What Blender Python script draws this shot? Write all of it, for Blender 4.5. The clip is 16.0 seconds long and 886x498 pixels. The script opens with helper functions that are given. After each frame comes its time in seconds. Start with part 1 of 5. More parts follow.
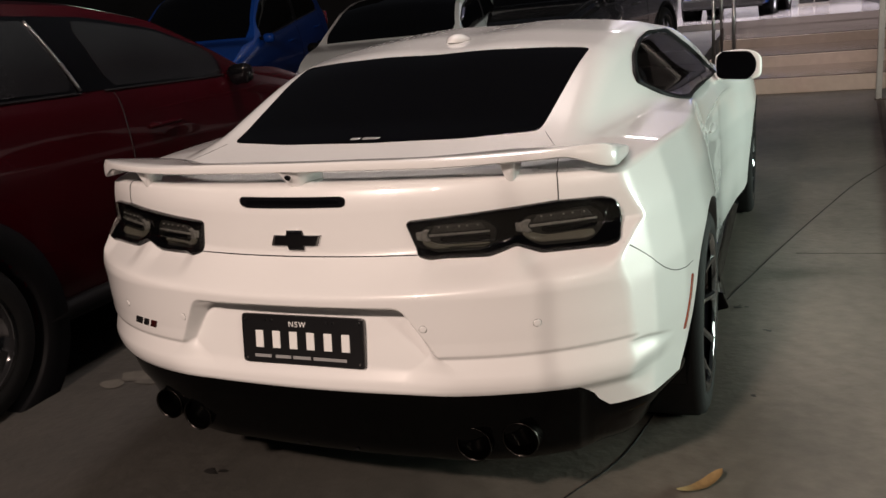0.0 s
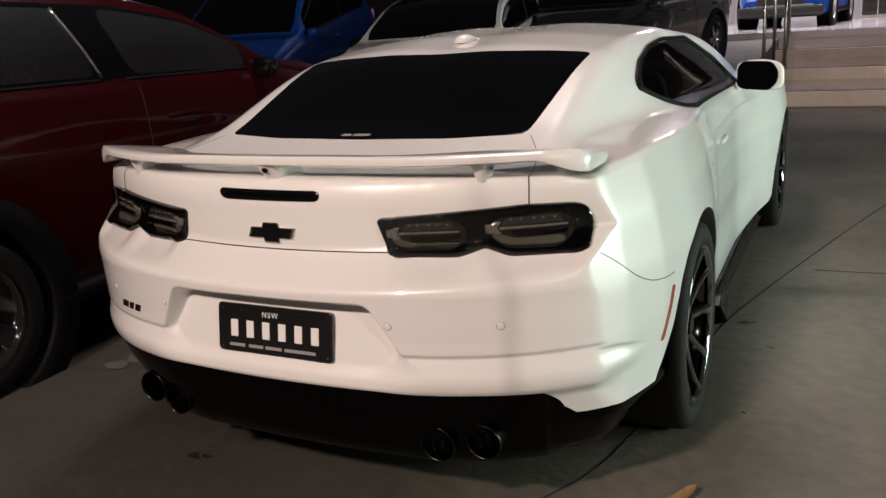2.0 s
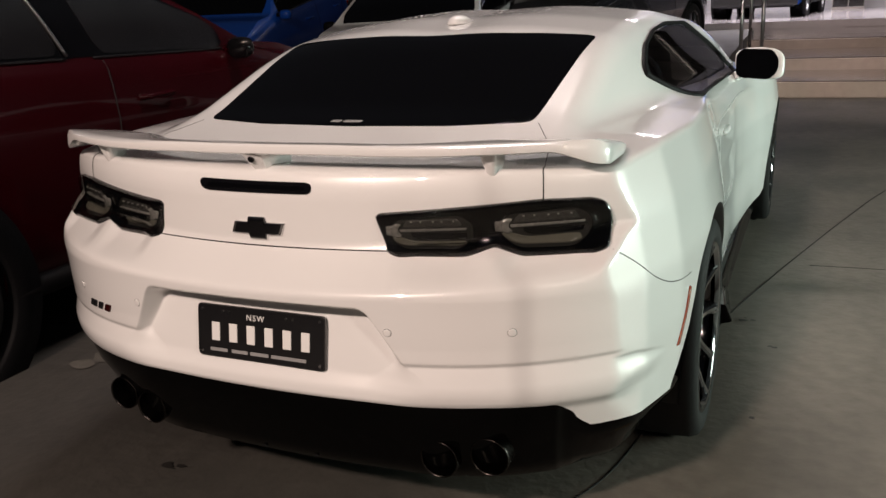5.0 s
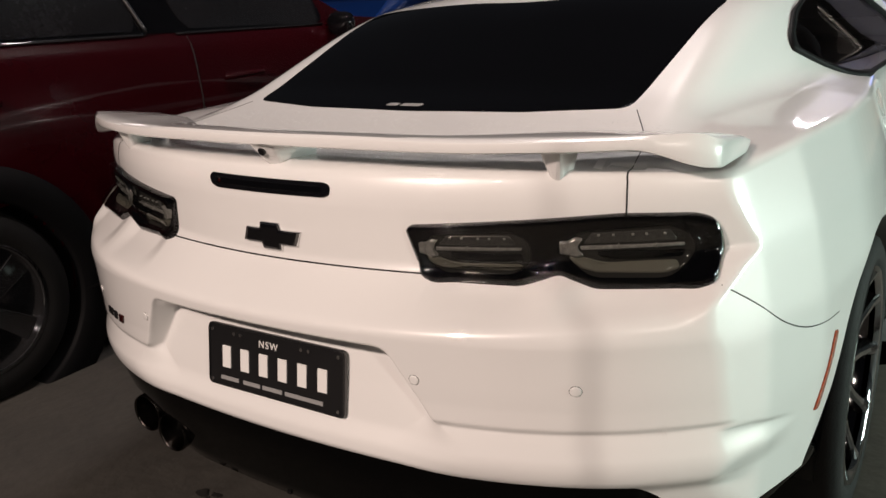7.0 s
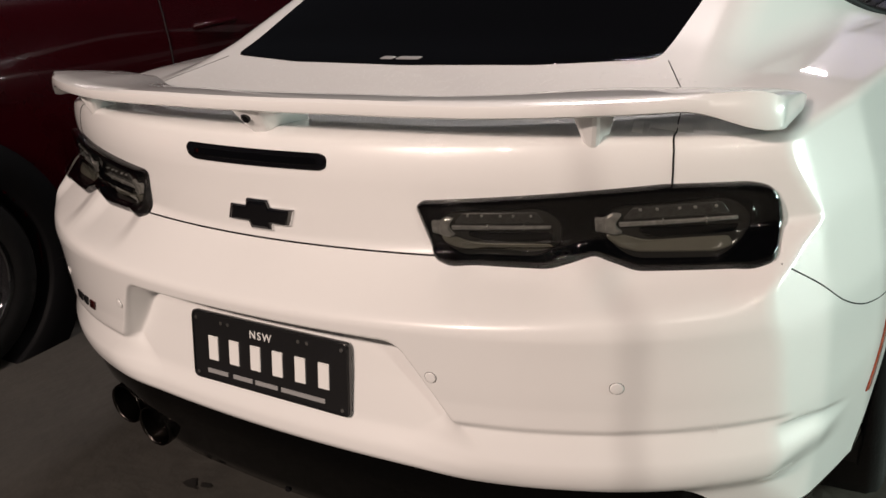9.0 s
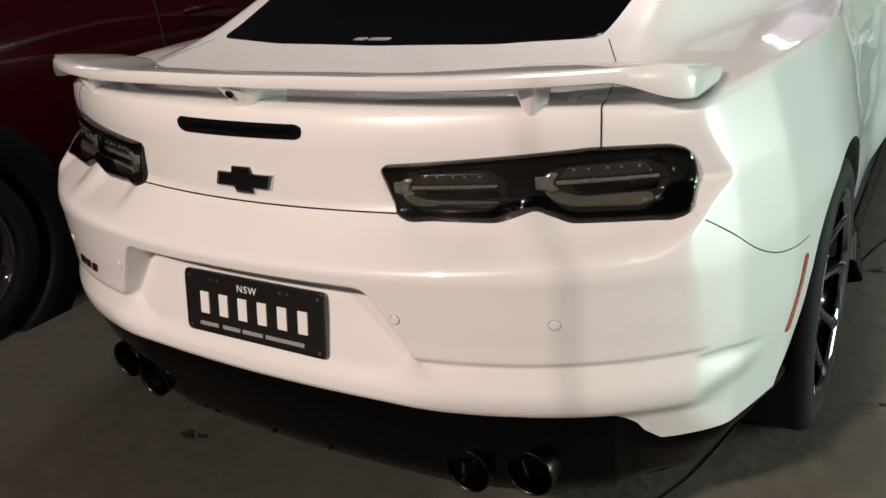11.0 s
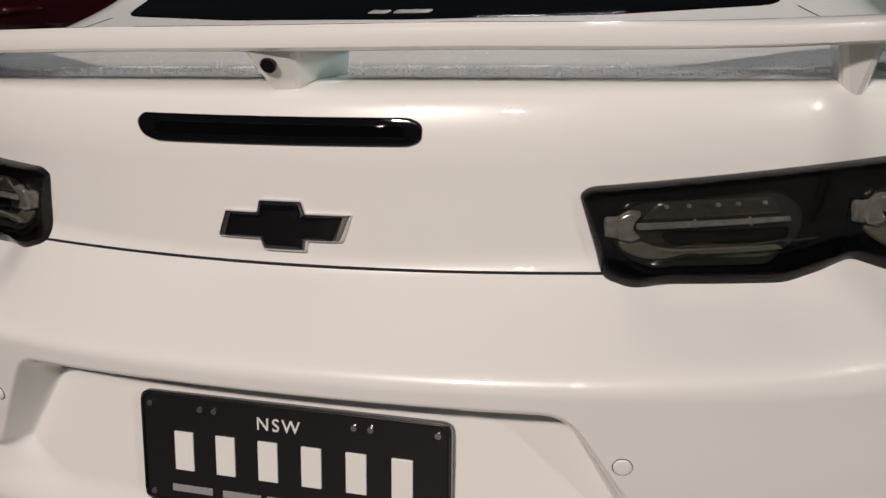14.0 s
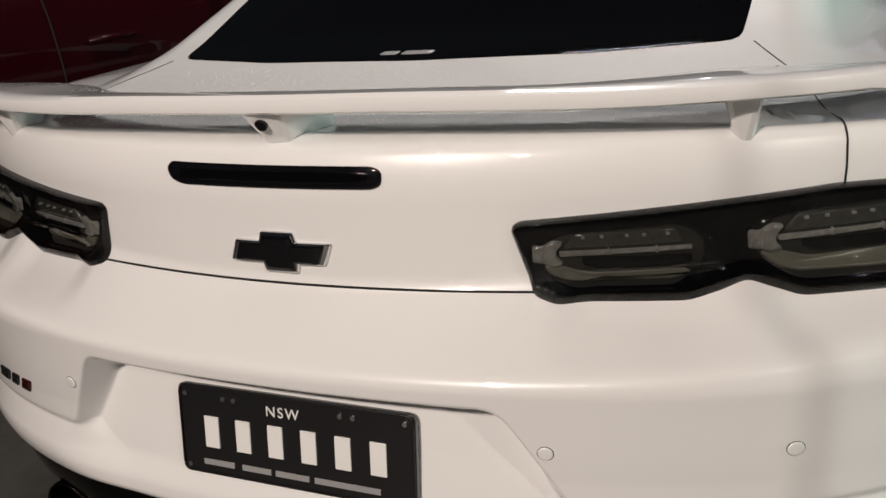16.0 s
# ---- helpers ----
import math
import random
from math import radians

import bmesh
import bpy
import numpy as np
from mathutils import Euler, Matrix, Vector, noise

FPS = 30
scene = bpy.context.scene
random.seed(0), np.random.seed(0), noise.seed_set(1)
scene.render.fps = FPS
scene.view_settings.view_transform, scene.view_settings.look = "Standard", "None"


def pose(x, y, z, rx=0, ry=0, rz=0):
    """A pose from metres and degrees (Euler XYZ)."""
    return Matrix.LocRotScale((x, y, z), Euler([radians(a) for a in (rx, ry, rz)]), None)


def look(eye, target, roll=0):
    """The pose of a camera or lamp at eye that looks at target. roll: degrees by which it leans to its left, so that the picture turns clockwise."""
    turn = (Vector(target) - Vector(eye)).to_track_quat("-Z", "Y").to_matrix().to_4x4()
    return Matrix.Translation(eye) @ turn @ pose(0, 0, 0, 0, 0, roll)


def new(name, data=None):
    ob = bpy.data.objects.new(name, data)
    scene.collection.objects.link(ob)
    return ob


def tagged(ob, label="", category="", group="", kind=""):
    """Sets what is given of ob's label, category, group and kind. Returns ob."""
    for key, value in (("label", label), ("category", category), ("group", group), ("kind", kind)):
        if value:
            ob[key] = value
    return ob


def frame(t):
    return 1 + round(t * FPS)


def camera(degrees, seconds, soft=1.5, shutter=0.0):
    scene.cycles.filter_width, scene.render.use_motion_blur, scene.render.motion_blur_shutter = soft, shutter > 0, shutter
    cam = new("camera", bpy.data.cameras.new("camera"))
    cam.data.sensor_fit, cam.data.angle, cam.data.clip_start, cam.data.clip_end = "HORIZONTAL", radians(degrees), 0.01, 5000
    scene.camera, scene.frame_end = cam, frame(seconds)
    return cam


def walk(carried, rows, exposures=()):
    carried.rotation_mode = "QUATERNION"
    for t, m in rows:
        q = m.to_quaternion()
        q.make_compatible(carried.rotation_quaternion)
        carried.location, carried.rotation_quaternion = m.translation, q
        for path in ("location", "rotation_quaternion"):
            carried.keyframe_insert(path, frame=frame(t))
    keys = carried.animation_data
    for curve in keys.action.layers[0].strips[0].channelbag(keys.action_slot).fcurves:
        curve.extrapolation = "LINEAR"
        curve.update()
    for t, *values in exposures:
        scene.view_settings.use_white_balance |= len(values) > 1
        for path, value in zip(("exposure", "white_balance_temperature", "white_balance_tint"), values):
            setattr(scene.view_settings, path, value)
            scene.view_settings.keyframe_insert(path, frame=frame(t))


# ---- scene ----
cam = camera(55.3, 16.0)
PATH = [
    (0, (1.183, -1.774, 1.379), (0.434, 0.003, 0.848), -5.5),
    (0.5, (1.309, -1.707, 1.368), (0.522, 0.044, 0.808), -3.6),
    (1, (1.361, -1.667, 1.367), (0.625, 0.114, 0.833), -3.7),
    (1.5, (1.367, -1.675, 1.363), (0.556, 0.077, 0.84), -4.1),
    (2, (1.366, -1.698, 1.364), (0.511, 0.033, 0.841), -3.7),
    (2.5, (1.373, -1.692, 1.362), (0.548, 0.052, 0.834), -3.4),
    (3, (1.374, -1.672, 1.359), (0.554, 0.074, 0.831), -3.2),
    (3.5, (1.369, -1.669, 1.353), (0.541, 0.073, 0.824), -3.0),
    (3.7, (1.367, -1.671, 1.348), (0.526, 0.063, 0.818), -3.0),
    (5.8, (1.139, -1.402, 1.343), (0.39, 0.348, 0.728), -3.0),
    (6, (1.139, -1.351, 1.33), (0.384, 0.388, 0.694), -3.4),
    (6.5, (1.163, -1.226, 1.3), (0.22, 0.438, 0.714), -2.6),
    (7, (1.172, -1.076, 1.282), (0.094, 0.506, 0.704), -3.6),
    (7.5, (1.153, -1.0, 1.275), (0.133, 0.582, 0.599), -4.1),
    (8, (1.05, -0.944, 1.26), (0.115, 0.686, 0.573), -3.1),
    (8.5, (1.011, -0.945, 1.27), (0.019, 0.644, 0.568), -3.5),
    (10.8, (1.11, -1.035, 1.3), (0.094, 0.532, 0.582), -6.2),
    (11, (1.161, -1.073, 1.301), (0.16, 0.491, 0.557), -5.1),
    (11.5, (1.199, -1.105, 1.277), (0.284, 0.529, 0.575), -2.5),
    (12, (1.026, -1.028, 1.231), (0.124, 0.644, 0.605), -1.0),
    (12.5, (0.708, -0.907, 1.205), (-0.057, 0.837, 0.593), -1.4),
    (13, (0.507, -0.803, 1.149), (-0.113, 1.004, 0.559), -0.9),
    (13.5, (0.432, -0.75, 1.125), (-0.138, 1.069, 0.52), -2.4),
    (14, (0.395, -0.719, 1.11), (-0.124, 1.1, 0.46), -2.0),
    (14.5, (0.354, -0.686, 1.104), (-0.137, 1.139, 0.451), -1.0),
    (15, (0.336, -0.675, 1.108), (-0.152, 1.151, 0.455), -1.5),
    (15.5, (0.388, -0.707, 1.123), (-0.157, 1.105, 0.475), -2.1),
    (16, (0.608, -0.813, 1.205), (-0.144, 0.914, 0.532), -4.9),
]
walk(cam, [(t, look(eye, target, roll)) for t, eye, target, roll in PATH],
     [(0, -0.06, 6750, 14), (3.7, -0.06, 6750, 14), (7, 0.04, 6550, 12), (11, 0.04, 6500, 10.5), (12.5, 0.0, 6450, 9), (14.5, -0.12, 6000, 4), (16, -0.05, 6150, 5)])

# ---- world and lights: a car yard at night ----
world = bpy.data.worlds.new("night")
scene.world = world
world.use_nodes = True
world.node_tree.nodes["Background"].inputs[0].default_value = (0.55, 0.6, 0.7, 1)
world.node_tree.nodes["Background"].inputs[1].default_value = 0.028


def lamp(name, eye, target, power, size, colour, spread=170):
    data = bpy.data.lights.new(name, "AREA")
    data.shape, data.size, data.size_y = "RECTANGLE", size[0], size[1]
    data.energy, data.color, data.spread = power, colour, radians(spread)
    ob = new(name, data)
    ob.matrix_world = look(eye, target)
    return ob


# yard floodlight behind the car, cool greenish light from the right, showroom ceiling
lamp("flood_lamp", (-0.55, -5.4, 4.5), (0, 0.5, 0.6), 300, (0.42, 0.28), (1.0, 0.80, 0.69))
lamp("flood_lamp", (-0.35, -5.5, 4.55), (0, 0.5, 0.6), 28, (0.22, 0.16), (1.0, 0.84, 0.76))
lamp("flood_lamp", (1.0, -5.5, 4.5), (0, 0.5, 0.6), 32, (0.26, 0.18), (1.0, 0.86, 0.80))
# stand-in panel for the cool flank light, source unseen, low to spare the ground
lamp("cool_side_light", (6.5, 3.4, 1.0), (0.7, 2.4, 0.9), 295, (3.2, 0.6), (0.78, 1.0, 0.89), 150)
# added fill that brightens the steps, no source known there
lamp("step_fill", (1.6, 6.0, 4.8), (1.7, 11.6, 0.2), 26, (0.9, 0.2), (1.0, 0.86, 0.80), 66)
lamp("facade_lamp", (-0.9, 14.8, 4.5), (-2.6, 8.0, 0.8), 17, (0.9, 0.07), (1.0, 0.93, 0.95), 160)
lamp("side_lamp", (6.45, -4.26, 3.9), (0.6, 0.2, 0.6), 84, (0.10, 0.10), (1.0, 0.88, 0.76))
lamp("showroom_lamp", (0.7, 18.0, 4.2), (0.7, 18.0, 0), 370, (4.2, 5.4), (1.0, 0.94, 0.98), 124)
# unseen overhead fill, added to lift the roof and deck
lamp("overhead_fill", (-0.3, 2.9, 4.7), (0.15, 2.0, 0.9), 46, (1.2, 0.12), (1.0, 0.91, 0.88), 112)

# ---- materials ----
def material(name, base, rough=0.5, metal=0.0, coat=0.0, vary=0.08, scale=6.0, bump=0.0, bump_scale=60.0, grit=0.0, second=None, mix_scale=1.5, coat_rough=0.03, tint=0.0, transmission=0.0, alpha=1.0):
    """A principled surface whose colour wanders at two scales and whose relief comes from fine noise."""
    m = bpy.data.materials.new(name)
    m.use_nodes = True
    nt = m.node_tree
    b = nt.nodes["Principled BSDF"]
    co = nt.nodes.new("ShaderNodeTexCoord")
    big, fine = nt.nodes.new("ShaderNodeTexNoise"), nt.nodes.new("ShaderNodeTexNoise")
    for n, s, d in ((big, mix_scale, 5), (fine, scale, 8)):
        n.inputs["Scale"].default_value, n.inputs["Detail"].default_value = s, d
        nt.links.new(co.outputs["Object"], n.inputs["Vector"])
    ramp = nt.nodes.new("ShaderNodeMapRange")
    ramp.inputs["From Min"].default_value, ramp.inputs["From Max"].default_value = 0.35, 0.65
    nt.links.new(big.outputs["Fac"], ramp.inputs["Value"])
    mix = nt.nodes.new("ShaderNodeMix")
    mix.data_type = "RGBA"
    other = second or tuple(c * (1 - vary) for c in base)
    mix.inputs["A"].default_value, mix.inputs["B"].default_value = (*base, 1), (*other, 1)
    nt.links.new(ramp.outputs["Result"], mix.inputs["Factor"])
    hsv = nt.nodes.new("ShaderNodeHueSaturation")
    val = nt.nodes.new("ShaderNodeMapRange")
    val.inputs["From Min"].default_value, val.inputs["From Max"].default_value = 0.25, 0.75
    val.inputs["To Min"].default_value, val.inputs["To Max"].default_value = 1 - vary - grit, 1 + vary * 0.5 + grit
    nt.links.new(fine.outputs["Fac"], val.inputs["Value"])
    nt.links.new(val.outputs["Result"], hsv.inputs["Value"])
    nt.links.new(mix.outputs["Result"], hsv.inputs["Color"])
    nt.links.new(hsv.outputs["Color"], b.inputs["Base Color"])
    rr = nt.nodes.new("ShaderNodeMapRange")
    rr.inputs["To Min"].default_value, rr.inputs["To Max"].default_value = max(rough * 0.8, 0.0), min(rough * 1.2 + 0.01, 1)
    nt.links.new(big.outputs["Fac"], rr.inputs["Value"])
    nt.links.new(rr.outputs["Result"], b.inputs["Roughness"])
    b.inputs["Metallic"].default_value = metal
    b.inputs["Coat Weight"].default_value, b.inputs["Coat Roughness"].default_value = coat, coat_rough
    b.inputs["Transmission Weight"].default_value = transmission
    if bump:
        nb, bp = nt.nodes.new("ShaderNodeTexNoise"), nt.nodes.new("ShaderNodeBump")
        nb.inputs["Scale"].default_value, nb.inputs["Detail"].default_value = bump_scale, 6
        bp.inputs["Strength"].default_value, bp.inputs["Distance"].default_value = bump, 0.02
        nt.links.new(co.outputs["Object"], nb.inputs["Vector"])
        nt.links.new(nb.outputs["Fac"], bp.inputs["Height"])
        nt.links.new(bp.outputs["Normal"], b.inputs["Normal"])
    return m


WHITE = material("white_car_paint", (0.80, 0.80, 0.79), 0.32, coat=1.0, vary=0.015, scale=3, coat_rough=0.02)
GLOSS = material("gloss_black", (0.004, 0.004, 0.005), 0.05, vary=0.1)
GLASS = material("privacy_glass", (0.002, 0.002, 0.0025), 0.03, vary=0.05)
GLASS.node_tree.nodes["Principled BSDF"].inputs["Specular IOR Level"].default_value = 0.3
# rain-wet pane whose grey base stands in for reflections and haze
HAZYGLASS = material("rain_wet_hazy_glass", (0.017, 0.017, 0.019), 0.16, vary=0.35, scale=50, bump=0.06, bump_scale=90, mix_scale=2.5)
def tinted(name, tint, rough=0.02):
    """Clear tinted plastic or glass: what lies behind shows through, with a sharp gloss on top that grows at flat angles."""
    m = bpy.data.materials.new(name)
    m.use_nodes = True
    nt = m.node_tree
    nt.nodes.remove(nt.nodes["Principled BSDF"])
    clear, gloss, mix, facing, power, level = (nt.nodes.new("ShaderNode" + k) for k in ("BsdfTransparent", "BsdfGlossy", "MixShader", "LayerWeight", "Math", "Math"))
    clear.inputs["Color"].default_value = (*tint, 1)
    gloss.inputs["Roughness"].default_value, facing.inputs["Blend"].default_value = rough, 0.5
    power.operation, level.operation = "POWER", "MULTIPLY_ADD"
    power.inputs[1].default_value, level.inputs[1].default_value, level.inputs[2].default_value = 5.0, 0.9, 0.04
    nt.links.new(facing.outputs["Facing"], power.inputs[0])
    nt.links.new(power.outputs[0], level.inputs[0])
    nt.links.new(level.outputs[0], mix.inputs[0])
    nt.links.new(clear.outputs[0], mix.inputs[1])
    nt.links.new(gloss.outputs[0], mix.inputs[2])
    nt.links.new(mix.outputs[0], nt.nodes["Material Output"].inputs["Surface"])
    return m


LAMPCOVER = tinted("smoked_lamp_cover", (0.51, 0.51, 0.495))
TINTPANE = tinted("tinted_side_glass", (0.46, 0.47, 0.49))
SMOKE = material("smoked_lens", (0.060, 0.060, 0.057), 0.12, vary=0.2)
GUIDE = material("light_guide", (0.30, 0.295, 0.25), 0.2, vary=0.1, scale=40)
CLEAR = material("clear_lens_bar", (0.95, 0.95, 0.92), 0.16, metal=0.5, coat=1.0, vary=0.3, scale=90)
CHROME = material("chrome", (0.75, 0.75, 0.75), 0.10, metal=1.0, vary=0.05)
PIPE = material("exhaust_steel", (0.040, 0.036, 0.033), 0.25, metal=1.0, vary=0.25, scale=30)
# pipe steel made paler, light caught inside the tip put into the colour
FUNNEL = material("lit_funnel_steel", (0.060, 0.055, 0.049), 0.24, metal=1.0, vary=0.25, scale=30)
SOOT = material("sooty_inside", (0.012, 0.011, 0.010), 0.8, vary=0.3)
RUBBER = material("tyre_rubber", (0.005, 0.005, 0.005), 0.75, vary=0.2, scale=30, bump=0.1, bump_scale=200)
RIM = material("dark_grey_alloy", (0.09, 0.09, 0.094), 0.08, metal=0.85, coat=0.5, vary=0.1)
BARREL = material("dark_rim_barrel", (0.075, 0.075, 0.078), 0.08, metal=1.0, vary=0.15)
STEEL = material("brushed_steel", (0.5, 0.5, 0.5), 0.28, metal=1.0, vary=0.1)
PLASTIC = material("black_plastic", (0.012, 0.012, 0.012), 0.45, vary=0.2, bump=0.05, bump_scale=300)
GAP = material("panel_gap", (0.006, 0.006, 0.006), 0.9, vary=0.1)
AMBER = material("amber_reflector", (0.42, 0.075, 0.028), 0.18, coat=1.0, vary=0.25, scale=200)
REDLENS = material("red_tail_lens", (0.5, 0.012, 0.01), 0.15, coat=1.0, vary=0.2)
PLATE = material("black_plate", (0.008, 0.008, 0.009), 0.3, coat=0.6, vary=0.2)
PLATEWHITE = material("plate_white", (0.78, 0.78, 0.76), 0.4, vary=0.04)
PLATEGREY = material("plate_grey", (0.30, 0.30, 0.30), 0.4, vary=0.1)
MAROON = material("dark_red_paint", (0.027, 0.0009, 0.0028), 0.25, coat=0.35, vary=0.15)
BLUE = material("blue_paint", (0.006, 0.052, 0.29), 0.30, coat=0.35, vary=0.1)
BLACKPAINT = material("black_paint", (0.008, 0.008, 0.010), 0.25, coat=1.0, vary=0.1)
SEAT = material("seat_leather", (0.075, 0.075, 0.082), 0.45, vary=0.25, scale=30)
CLOTH = material("cabin_cloth", (0.012, 0.012, 0.0135), 0.9, vary=0.3, scale=80)
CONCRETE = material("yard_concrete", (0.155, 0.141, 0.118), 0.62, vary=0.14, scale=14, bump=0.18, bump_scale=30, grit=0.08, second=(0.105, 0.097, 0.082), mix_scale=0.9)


def paint_shade(m, at, width, tone):
    """Shade painted into the colour left of x = at, with a ragged border."""
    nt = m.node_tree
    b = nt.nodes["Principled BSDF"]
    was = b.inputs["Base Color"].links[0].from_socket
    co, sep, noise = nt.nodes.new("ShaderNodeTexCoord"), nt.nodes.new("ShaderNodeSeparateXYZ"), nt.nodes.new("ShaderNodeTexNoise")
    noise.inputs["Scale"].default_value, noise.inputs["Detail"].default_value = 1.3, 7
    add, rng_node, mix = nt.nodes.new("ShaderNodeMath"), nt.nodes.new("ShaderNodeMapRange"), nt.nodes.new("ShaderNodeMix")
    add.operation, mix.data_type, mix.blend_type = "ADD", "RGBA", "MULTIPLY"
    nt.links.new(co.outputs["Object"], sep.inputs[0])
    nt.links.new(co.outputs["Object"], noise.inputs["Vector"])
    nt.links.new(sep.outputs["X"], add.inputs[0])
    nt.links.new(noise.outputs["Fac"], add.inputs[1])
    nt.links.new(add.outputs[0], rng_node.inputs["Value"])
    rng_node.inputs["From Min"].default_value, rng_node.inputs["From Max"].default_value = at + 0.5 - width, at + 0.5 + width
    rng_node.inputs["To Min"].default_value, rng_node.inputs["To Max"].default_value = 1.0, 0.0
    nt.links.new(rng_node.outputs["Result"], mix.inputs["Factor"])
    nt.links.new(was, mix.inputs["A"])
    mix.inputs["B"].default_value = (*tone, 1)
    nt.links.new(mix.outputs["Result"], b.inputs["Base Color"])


# the dimmer left side of the yard is put into the concrete's colour
paint_shade(CONCRETE, 0.55, 0.45, (0.36, 0.36, 0.37))
PALE = material("pale_concrete_patch", (0.115, 0.105, 0.088), 0.7, vary=0.3, scale=12, grit=0.15)
STAIN = material("oil_stain", (0.022, 0.020, 0.018), 0.5, vary=0.3, scale=40)
STEPSTONE = material("step_stone", (0.42, 0.335, 0.29), 0.5, vary=0.1, scale=10, bump=0.08, second=(0.36, 0.295, 0.245), mix_scale=1.2)
TREAD = material("wet_tread", (0.100, 0.076, 0.066), 0.17, coat=0.7, coat_rough=0.1, vary=0.15, scale=8, bump=0.04)
TILE = material("showroom_tile", (0.62, 0.58, 0.60), 0.12, coat=0.3, vary=0.04)
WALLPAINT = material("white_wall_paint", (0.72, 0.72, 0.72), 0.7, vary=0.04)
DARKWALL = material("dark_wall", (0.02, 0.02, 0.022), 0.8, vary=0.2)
RUST = material("rusty_rail", (0.10, 0.075, 0.055), 0.6, metal=0.4, vary=0.3, scale=25)
STEELPAINT = material("grey_post_paint", (0.30, 0.29, 0.27), 0.4, vary=0.15, scale=20)
FRAME = material("door_frame_paint", (0.06, 0.056, 0.052), 0.4, vary=0.1)
LEAF = material("dry_leaf", (0.34, 0.23, 0.10), 0.6, vary=0.25, scale=60)
WATER = material("water_bead_on_paint", (0.74, 0.76, 0.76), 0.22, vary=0.1, coat=0.2, scale=100)
CHAMBER = material("lamp_chamber", (0.16, 0.16, 0.155), 0.2, metal=0.3, coat=1.0, vary=0.3, scale=120, bump=0.08, bump_scale=150)
REDDARK = material("dark_red_lens", (0.035, 0.003, 0.003), 0.2, coat=1.0, vary=0.1)
BAR = material("light_bar_plastic", (0.62, 0.62, 0.60), 0.15, coat=1.0, vary=0.4, scale=120)
VALANCE = material("black_valance", (0.0015, 0.0015, 0.0015), 0.04, vary=0.1)
VALANCE.node_tree.nodes["Principled BSDF"].inputs["Specular IOR Level"].default_value = 0.08
RUBBER.node_tree.nodes["Principled BSDF"].inputs["Specular IOR Level"].default_value = 0.25

TRIM = material("matt_black_trim", (0.004, 0.004, 0.0045), 0.6, vary=0.15)
TRIM.node_tree.nodes["Principled BSDF"].inputs["Specular IOR Level"].default_value = 0.08
BLUE.node_tree.nodes["Principled BSDF"].inputs["Specular IOR Level"].default_value = 0.15
MAROON.node_tree.nodes["Principled BSDF"].inputs["Specular IOR Level"].default_value = 0.15
# ---- shape of the coupe: a smooth solid, positive inside; rear at y = 0, nose at y = 4.7 ----
def lin(v, *knots):
    """Straight lines through the knots (at, value), rounded a little."""
    xs, ys = zip(*knots)
    return np.interp(v, xs, ys)


def soft_lin(v, r, *knots):
    taps = [(k / 6, math.cos(math.pi * k / 14) ** 2) for k in range(-6, 7)]
    return sum(lin(v + d * r, *knots) * w for d, w in taps) / sum(w for d, w in taps)


def smin(a, b, k):
    h = np.clip(0.5 + 0.5 * (b - a) / k, 0, 1)
    return b * (1 - h) + a * h - k * h * (1 - h)


def smax(a, b, k):
    return -smin(-a, -b, k)


def step(a, b, v):
    h = np.clip((v - a) / (b - a), 0, 1)
    return h * h * (3 - 2 * h)


def rear_profile(x, z):
    """The y of the tail at the distance x from the middle."""
    zz = z - 0.075 * x * x * step(0.6, 0.70, z) * step(0.90, 0.82, z)
    p = soft_lin(zz, 0.007 + 0.003 * step(0.60, 0.68, z) + 0.010 * step(0.525, 0.49, z) + 0.005 * step(0.90, 0.95, z), (0.30, 0.060), (0.437, 0.004), (0.460, -0.022), (0.486, -0.030), (0.505, -0.030), (0.557, -0.013), (0.564, -0.021),
                 (0.60, -0.022), (0.718, -0.034), (0.728, -0.03), (0.80, 0.052), (0.815, 0.058), (0.86, 0.054), (0.925, 0.05), (0.945, 0.0515), (0.960, 0.055), (0.975, 0.0605), (0.985, 0.066), (0.991, 0.074), (0.996, 0.086), (1.000, 0.105), (1.003, 0.13), (1.06, 0.30))
    up = step(0.715, 0.81, z)
    bow = (0.14 + 0.196 * up) * x ** 2 + (0.315 - 0.245 * up) * x ** 4
    # scoops below the two lobes of each lamp
    lobe = np.maximum(step(0.345, 0.40, x) * step(0.56, 0.50, x), step(0.572, 0.63, x) * step(0.81, 0.75, x))
    p = p + 0.016 * lobe * step(0.742, 0.785, z) * step(0.845, 0.815, z)
    # number plate panel, set into the bumper and flowing out below
    edge = smin(0.309 + (0.69 - np.maximum(z, 0.563)) * 0.6 - x, 0.693 - z, 0.025)
    wide = 0.07 * step(0.57, 0.50, z)
    inset = soft_lin(z, 0.012, (0.40, 0.045), (0.440, 0.008), (0.462, -0.012), (0.488, -0.010), (0.52, 0.008), (0.60, 0.024), (0.72, 0.042)) + 0.14 * x ** 2
    m = step(-0.008 - wide, 0.026 + wide, edge)
    return (p + bow) * (1 - m) + inset * m


